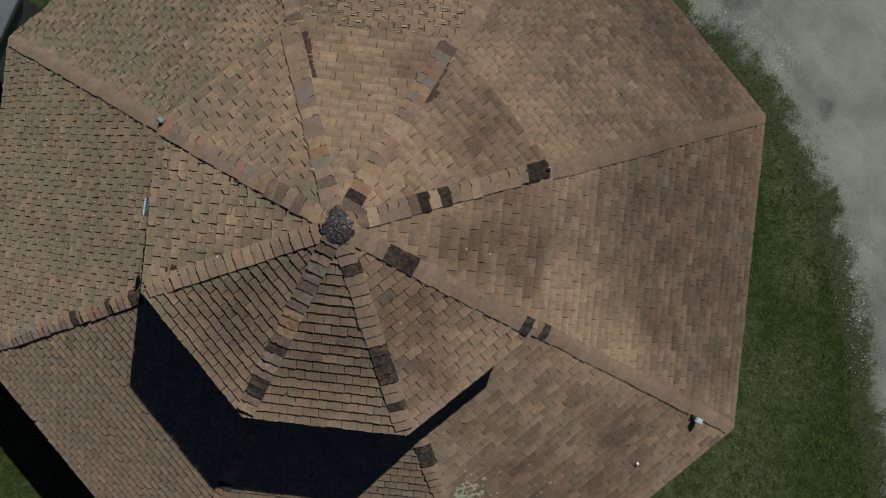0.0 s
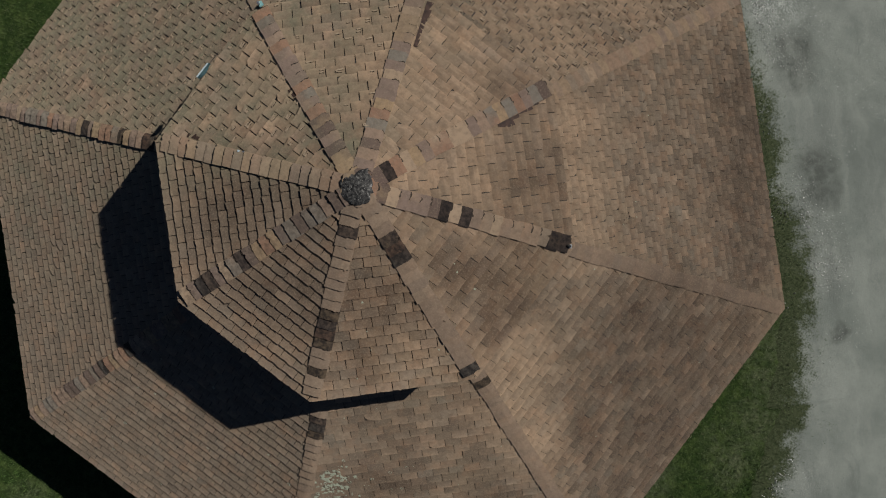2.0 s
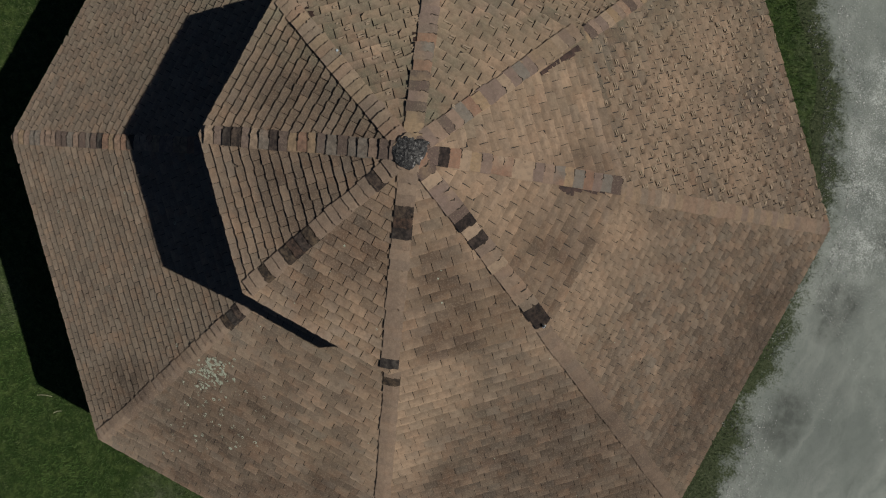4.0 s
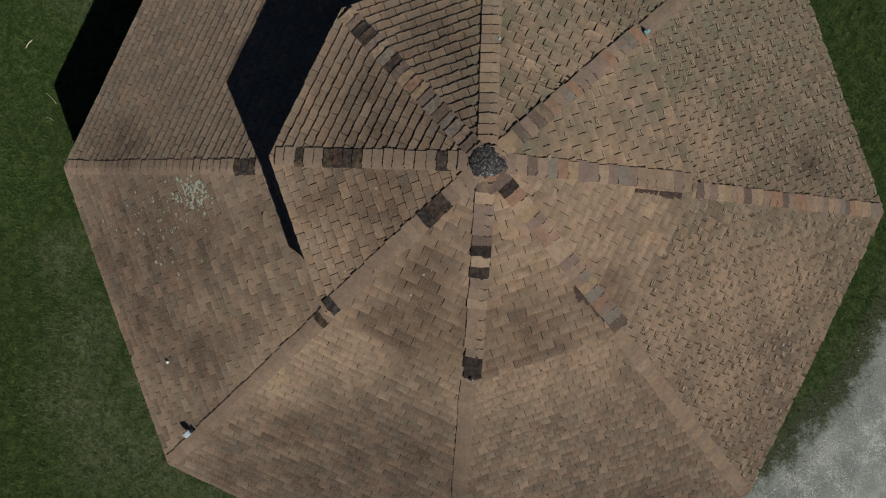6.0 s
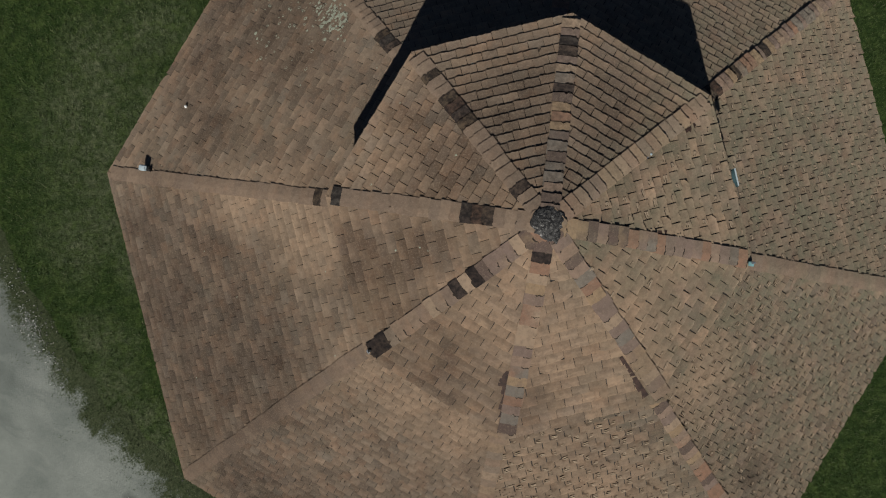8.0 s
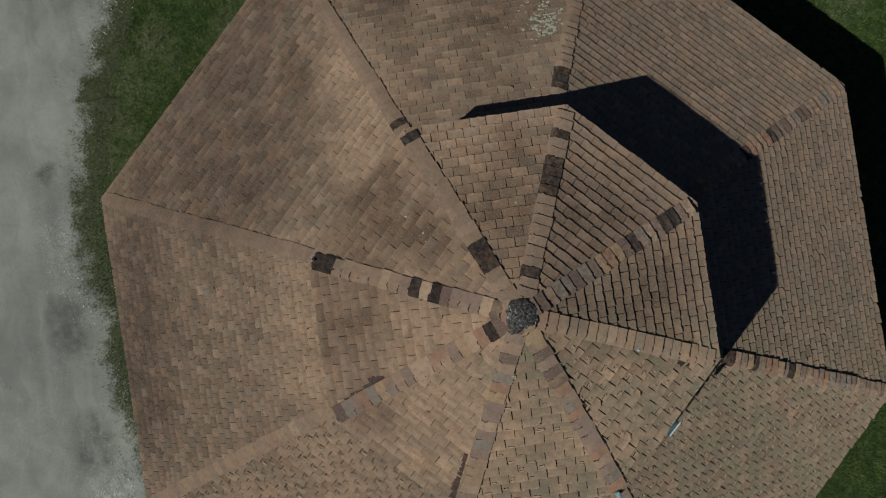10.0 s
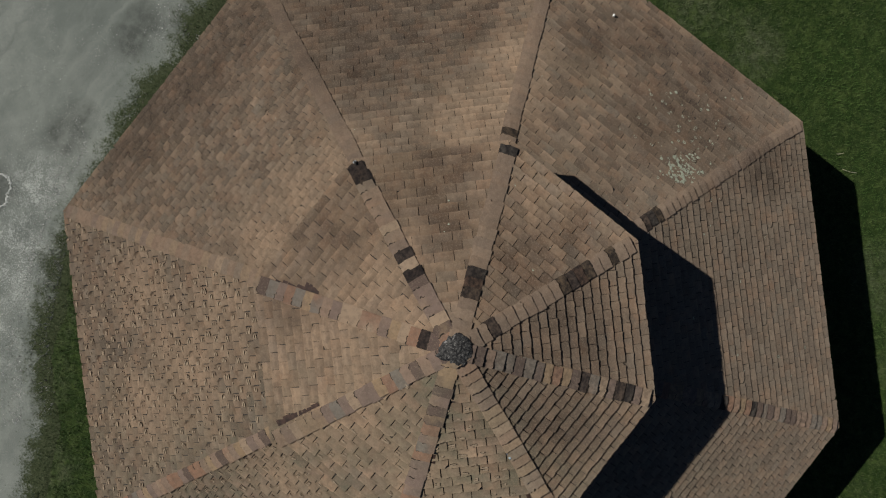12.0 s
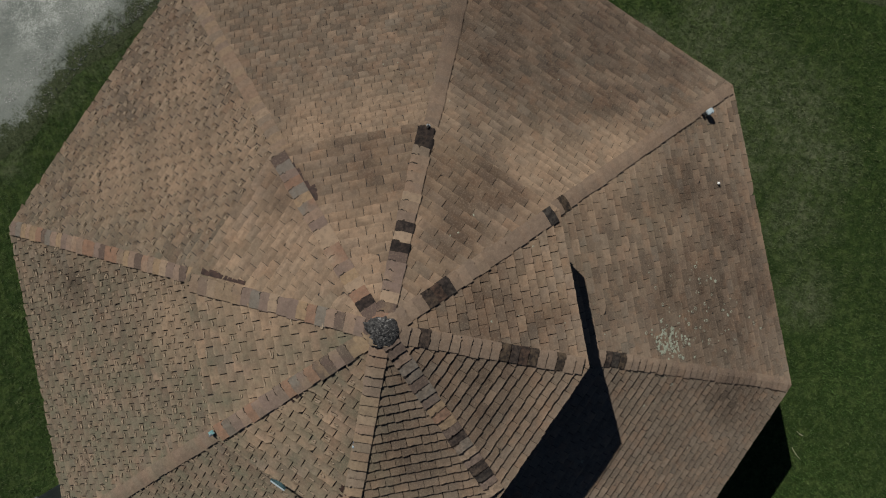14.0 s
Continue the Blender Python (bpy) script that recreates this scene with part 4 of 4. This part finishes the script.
ball = tagged(new("ball"), "small white ball caught on the shingles", "ball")
bm = bmesh.new()
bmesh.ops.create_uvsphere(bm, u_segments=14, v_segments=9, radius=0.024)
for f in bm.faces:
    f.smooth = True
s = lower[1]
spot = Vector((4.13, -3.86, 0)) - s.o
spot.z = -(s.n.x * spot.x + s.n.y * spot.y) / s.n.z
ball.matrix_basis = Matrix.Translation(s.o + spot + s.n * 0.032)
bm_part("shell", bm, m_crust, ball)

s = upper[4]
spot = Vector((-1.44, -0.275, 0)) - s.o
spot.z = -(s.n.x * spot.x + s.n.y * spot.y) / s.n.z
sliver = tagged(place(new("metal_strip"), Matrix.Translation(s.o + spot + s.n * 0.028) @ Matrix.Rotation(radians(12), 4, 'Z') @ Matrix.Rotation(radians(-14), 4, 'Y')), "thin bent strip of pale metal lying beside the hip", "metal scrap")
bm_part("strip", box(0, 0, 0, 0.16, 0.022, 0.006, 0.8, 0.002), m_metal, sliver)
bm_part("bent_end", box(-0.075, -0.006, 0.012, 0.03, 0.03, 0.018, 0.7, 0.003), m_white, sliver, "bent end")


# ---- loose shingle strips that slipped down the slope ----
def slipped(k, u, v, angle, w, h, material, label):
    s = lower[k]
    bm = box(0, 0, 0.012, w, h, 0.008, 1, 0.002)
    ob = tagged(new("loose_shingle"), label, "shingle", group="slipped shingle pieces")
    ob.matrix_basis = s.frame @ Matrix.Translation((u, v, 0.004)) @ Matrix.Rotation(radians(angle), 4, 'Z')
    bm_part("piece", bm, material, ob)


slipped(7, 1.25, 0.55, 8, 0.09, 0.15, m_cap_low, "pale slipped shingle piece lying on the slope")
slipped(7, -0.35, 0.85, 80, 0.10, 0.03, m_cap_low, "pale slipped shingle sliver lying on the slope")
slipped(5, 1.35, 2.75, 6, 0.42, 0.06, m_cap_low, "pale slipped shingle strip lying on the slope")

# ---- puddle with a lime rim in the lane ----
def blob_outline(cx, cy, pts, grow):
    return [(cx + x * grow, cy + y * grow) for x, y in pts]


HEART = []
pc = (4.83, 8.47)
# three round lobes that met as the water dried: offset x, y and radius
LOBES = ((0.28, 0.205, 0.195), (-0.035, -0.225, 0.245), (-0.29, -0.13, 0.19), (0.04, 0.05, 0.20))
for i in range(64):
    a = 2 * math.pi * i / 64
    best = 0.12
    for lx, ly, lr in LOBES:
        along_, off_ = lx * math.cos(a) + ly * math.sin(a), ly * math.cos(a) - lx * math.sin(a)
        if abs(off_) < lr:
            best = max(best, along_ + math.sqrt(lr * lr - off_ * off_))
    rr = best * (1 + 0.05 * noise.noise((math.cos(a) * 4, math.sin(a) * 4, 7)))
    HEART.append((rr * math.cos(a), rr * math.sin(a)))
outer, inner = blob_outline(*pc, HEART, 1.0), blob_outline(*pc, HEART, 0.9)
puddle = tagged(new("puddle", mesh_of("puddle", [(x, y, 0.012) for x, y in inner], [tuple(range(64))], m_puddle)), "shrunken muddy puddle in the gravel lane", "puddle", kind="structure")
rng = random.Random(5)
cv, cf = [], []
for i in range(520):
    t = rng.uniform(0, 64)
    a, b = int(t) % 64, (int(t) + 1) % 64
    fr, g = t - int(t), rng.gauss(0.96, 0.03)
    x = pc[0] + (HEART[a][0] * (1 - fr) + HEART[b][0] * fr) * g
    y = pc[1] + (HEART[a][1] * (1 - fr) + HEART[b][1] * fr) * g
    r, q = rng.uniform(0.008, 0.020), len(cv)
    for j in range(5):
        cv.append((x + r * rng.uniform(0.7, 1.2) * math.cos(j * 1.257), y + r * rng.uniform(0.7, 1.2) * math.sin(j * 1.257), 0.008))
    cv.append((x, y, 0.014 + r * 0.5))
    cf += [(q + j, q + (j + 1) % 5, q + 5) for j in range(5)]
tagged(new("lime_crust", mesh_of("lime_crust", cv, cf, m_crust)), "white lime crust round the rim of the puddle", "crust", kind="stuff")

# ---- metal bin beside the building ----
m_sheet = plain_material("dull_sheet_metal", (0.16, 0.19, 0.21), (0.26, 0.29, 0.31), 3.0, 0.45, 0.6)
d1, d2 = Vector((-0.47, -0.88, 0)), Vector((-0.88, 0.47, 0))
metal_bin = tagged(place(new("metal_bin"), Matrix.Translation(Vector((-6.47, 4.74, 0)) + d1 * 0.85 + d2 * 0.6) @ Matrix.Rotation(math.atan2(d1.y, d1.x), 4, 'Z')), "low grey sheet-metal bin with a flat lid standing on the grass", "bin")
bm_part("body", box(0, 0, 0.42, 1.64, 1.14, 0.84, 1.0, 0.02), m_sheet, metal_bin)
bm_part("lid", box(0, 0, 0.87, 1.70, 1.20, 0.05, 0.985, 0.012), m_sheet, metal_bin, "flat dull grey metal lid")
for yy in (-0.58, 0.58):
    bm_part("rim", box(0, yy, 0.905, 1.66, 0.035, 0.02, 1, 0.005), m_metal, metal_bin, "bright worn lid edge")
for xx in (-0.83, 0.83):
    bm_part("rim", box(xx, 0, 0.905, 0.035, 1.12, 0.02, 1, 0.005), m_metal, metal_bin, "bright worn lid edge")

# ---- straws on the lawn ----
m_straw = plain_material("dry_straw", (0.42, 0.38, 0.26), (0.52, 0.48, 0.34), 20.0)
def straw(x, y, turn, length, bend):
    v, f = [], []
    for i in range(7):
        t = i / 6 - 0.5
        px, py = t * length, bend * (0.25 - t * t) * length
        for dy, z in ((-0.006, 0.035), (0.006, 0.035), (0.0, 0.046)):
            v.append((px, py + dy, z))
    for i in range(6):
        for j in range(3):
            f.append((i * 3 + j, i * 3 + (j + 1) % 3, i * 3 + 3 + (j + 1) % 3, i * 3 + 3 + j))
    ob = tagged(new("straw", mesh_of("straw", v, f, m_straw)), "dry bent grass straw lying on the lawn", "straw", group="straws on the lawn")
    ob.matrix_basis = pose(x, y, 0.0, 0, 0, turn)


for x, y, turn, length, bend in ((-0.36, -9.35, 160, 0.20, 0.5), (0.55, -8.6, 60, 0.3, 0.2), (0.95, -8.5, 80, 0.16, 0.3), (-1.57, 9.25, 151, 0.28, 0.05)):
    straw(x, y, turn, length, bend)


# ---- bare patches where cap shingles tore off beside two upper hips ----
m_bare = plain_material("bare_dark_underlay", (0.018, 0.011, 0.009), (0.060, 0.034, 0.026), 18.0)


def bare_strip(slope, k, r0, r1, off, widths, seed):
    """A stepped wedge of bare underlay that follows a hip, one tooth a course."""
    rng_ = random.Random(seed)
    hip = up_corner(k)
    along = (APEX - hip).normalized()
    flat = Vector((along.x, along.y)).length
    side = slope.n.cross(along).normalized()
    if side.dot(slope.at(0, slope.height * 0.4) - hip) < 0:
        side = -side
    n = len(widths)
    for i, w in enumerate(widths):
        ra, rb = r1 + (r0 - r1) * i / n, r1 + (r0 - r1) * (i + 1) / n
        pa, pb = hip + along * ((R_UP - ra) / flat), hip + along * ((R_UP - rb) / flat)
        pts = [pa + side * off, pa + side * (off + w * rng_.uniform(0.9, 1.1)), pb + side * (off + w * rng_.uniform(0.4, 0.95)), pb + side * off]
        pv, pf = prism([q + slope.n * 0.0125 for q in pts], [q + slope.n * 0.002 for q in pts])
        part("bare_strip", mesh_of("bare_strip", pv, pf, m_bare), pavilion, "dark bare underlay where shingles tore off")


bare_strip(upper[7], 7, 1.80, 2.40, 0.112, (0.03, 0.05, 0.04, 0.06, 0.12, 0.09), 31)
bare_strip(upper[6], 6, 1.85, 2.48, 0.135, (0.10, 0.09, 0.07, 0.07, 0.05, 0.05), 32)
bare_strip(upper[4], 5, 1.36, 1.48, 0.085, (0.09,), 34)
bare_strip(upper[4], 4, 2.10, 2.28, 0.13, (0.04, 0.07, 0.04), 35)


# ---- dark crumbs of broken shingle on the worn planes, also painted in for gap shade ----
def lay_crumbs():
    rng_ = random.Random(77)
    v, f = [], []
    for k, count, low, high in ((6, 420, 0.1, 3.0), (5, 240, 0.1, 2.8), (4, 130, 0.1, 2.6), (7, 50, 0.2, 3.5)):
        s_ = lower[k]
        for _ in range(count):
            vv = low + (high - low) * rng_.random() ** 1.4
            a_, b_ = s_.span(vv)
            uu = rng_.uniform(a_ + 0.2, b_ - 0.2)
            for _ in range(rng_.choice((1, 1, 2, 3))):
                pu, pv_ = uu + rng_.gauss(0, 0.03), vv + rng_.gauss(0, 0.03)
                r_, n_ = rng_.uniform(0.006, 0.019), rng_.choice((4, 5))
                b = len(v)
                t0 = rng_.uniform(0, 6)
                for j in range(n_):
                    q = r_ * rng_.uniform(0.5, 1.3)
                    v.append(s_.at(pu + q * math.cos(t0 + j * 6.283 / n_), pv_ + q * math.sin(t0 + j * 6.283 / n_) * 0.6, 0.014))
                v.append(s_.at(pu, pv_, 0.023))
                f.extend((b + j, b + (j + 1) % n_, b + n_) for j in range(n_))
    tagged(new("shingle_crumbs", mesh_of("shingle_crumbs", v, f, m_bare)), "dark crumbs of broken shingle and dark flecks for gap shade on the worn slopes", "debris", kind="stuff")


lay_crumbs()
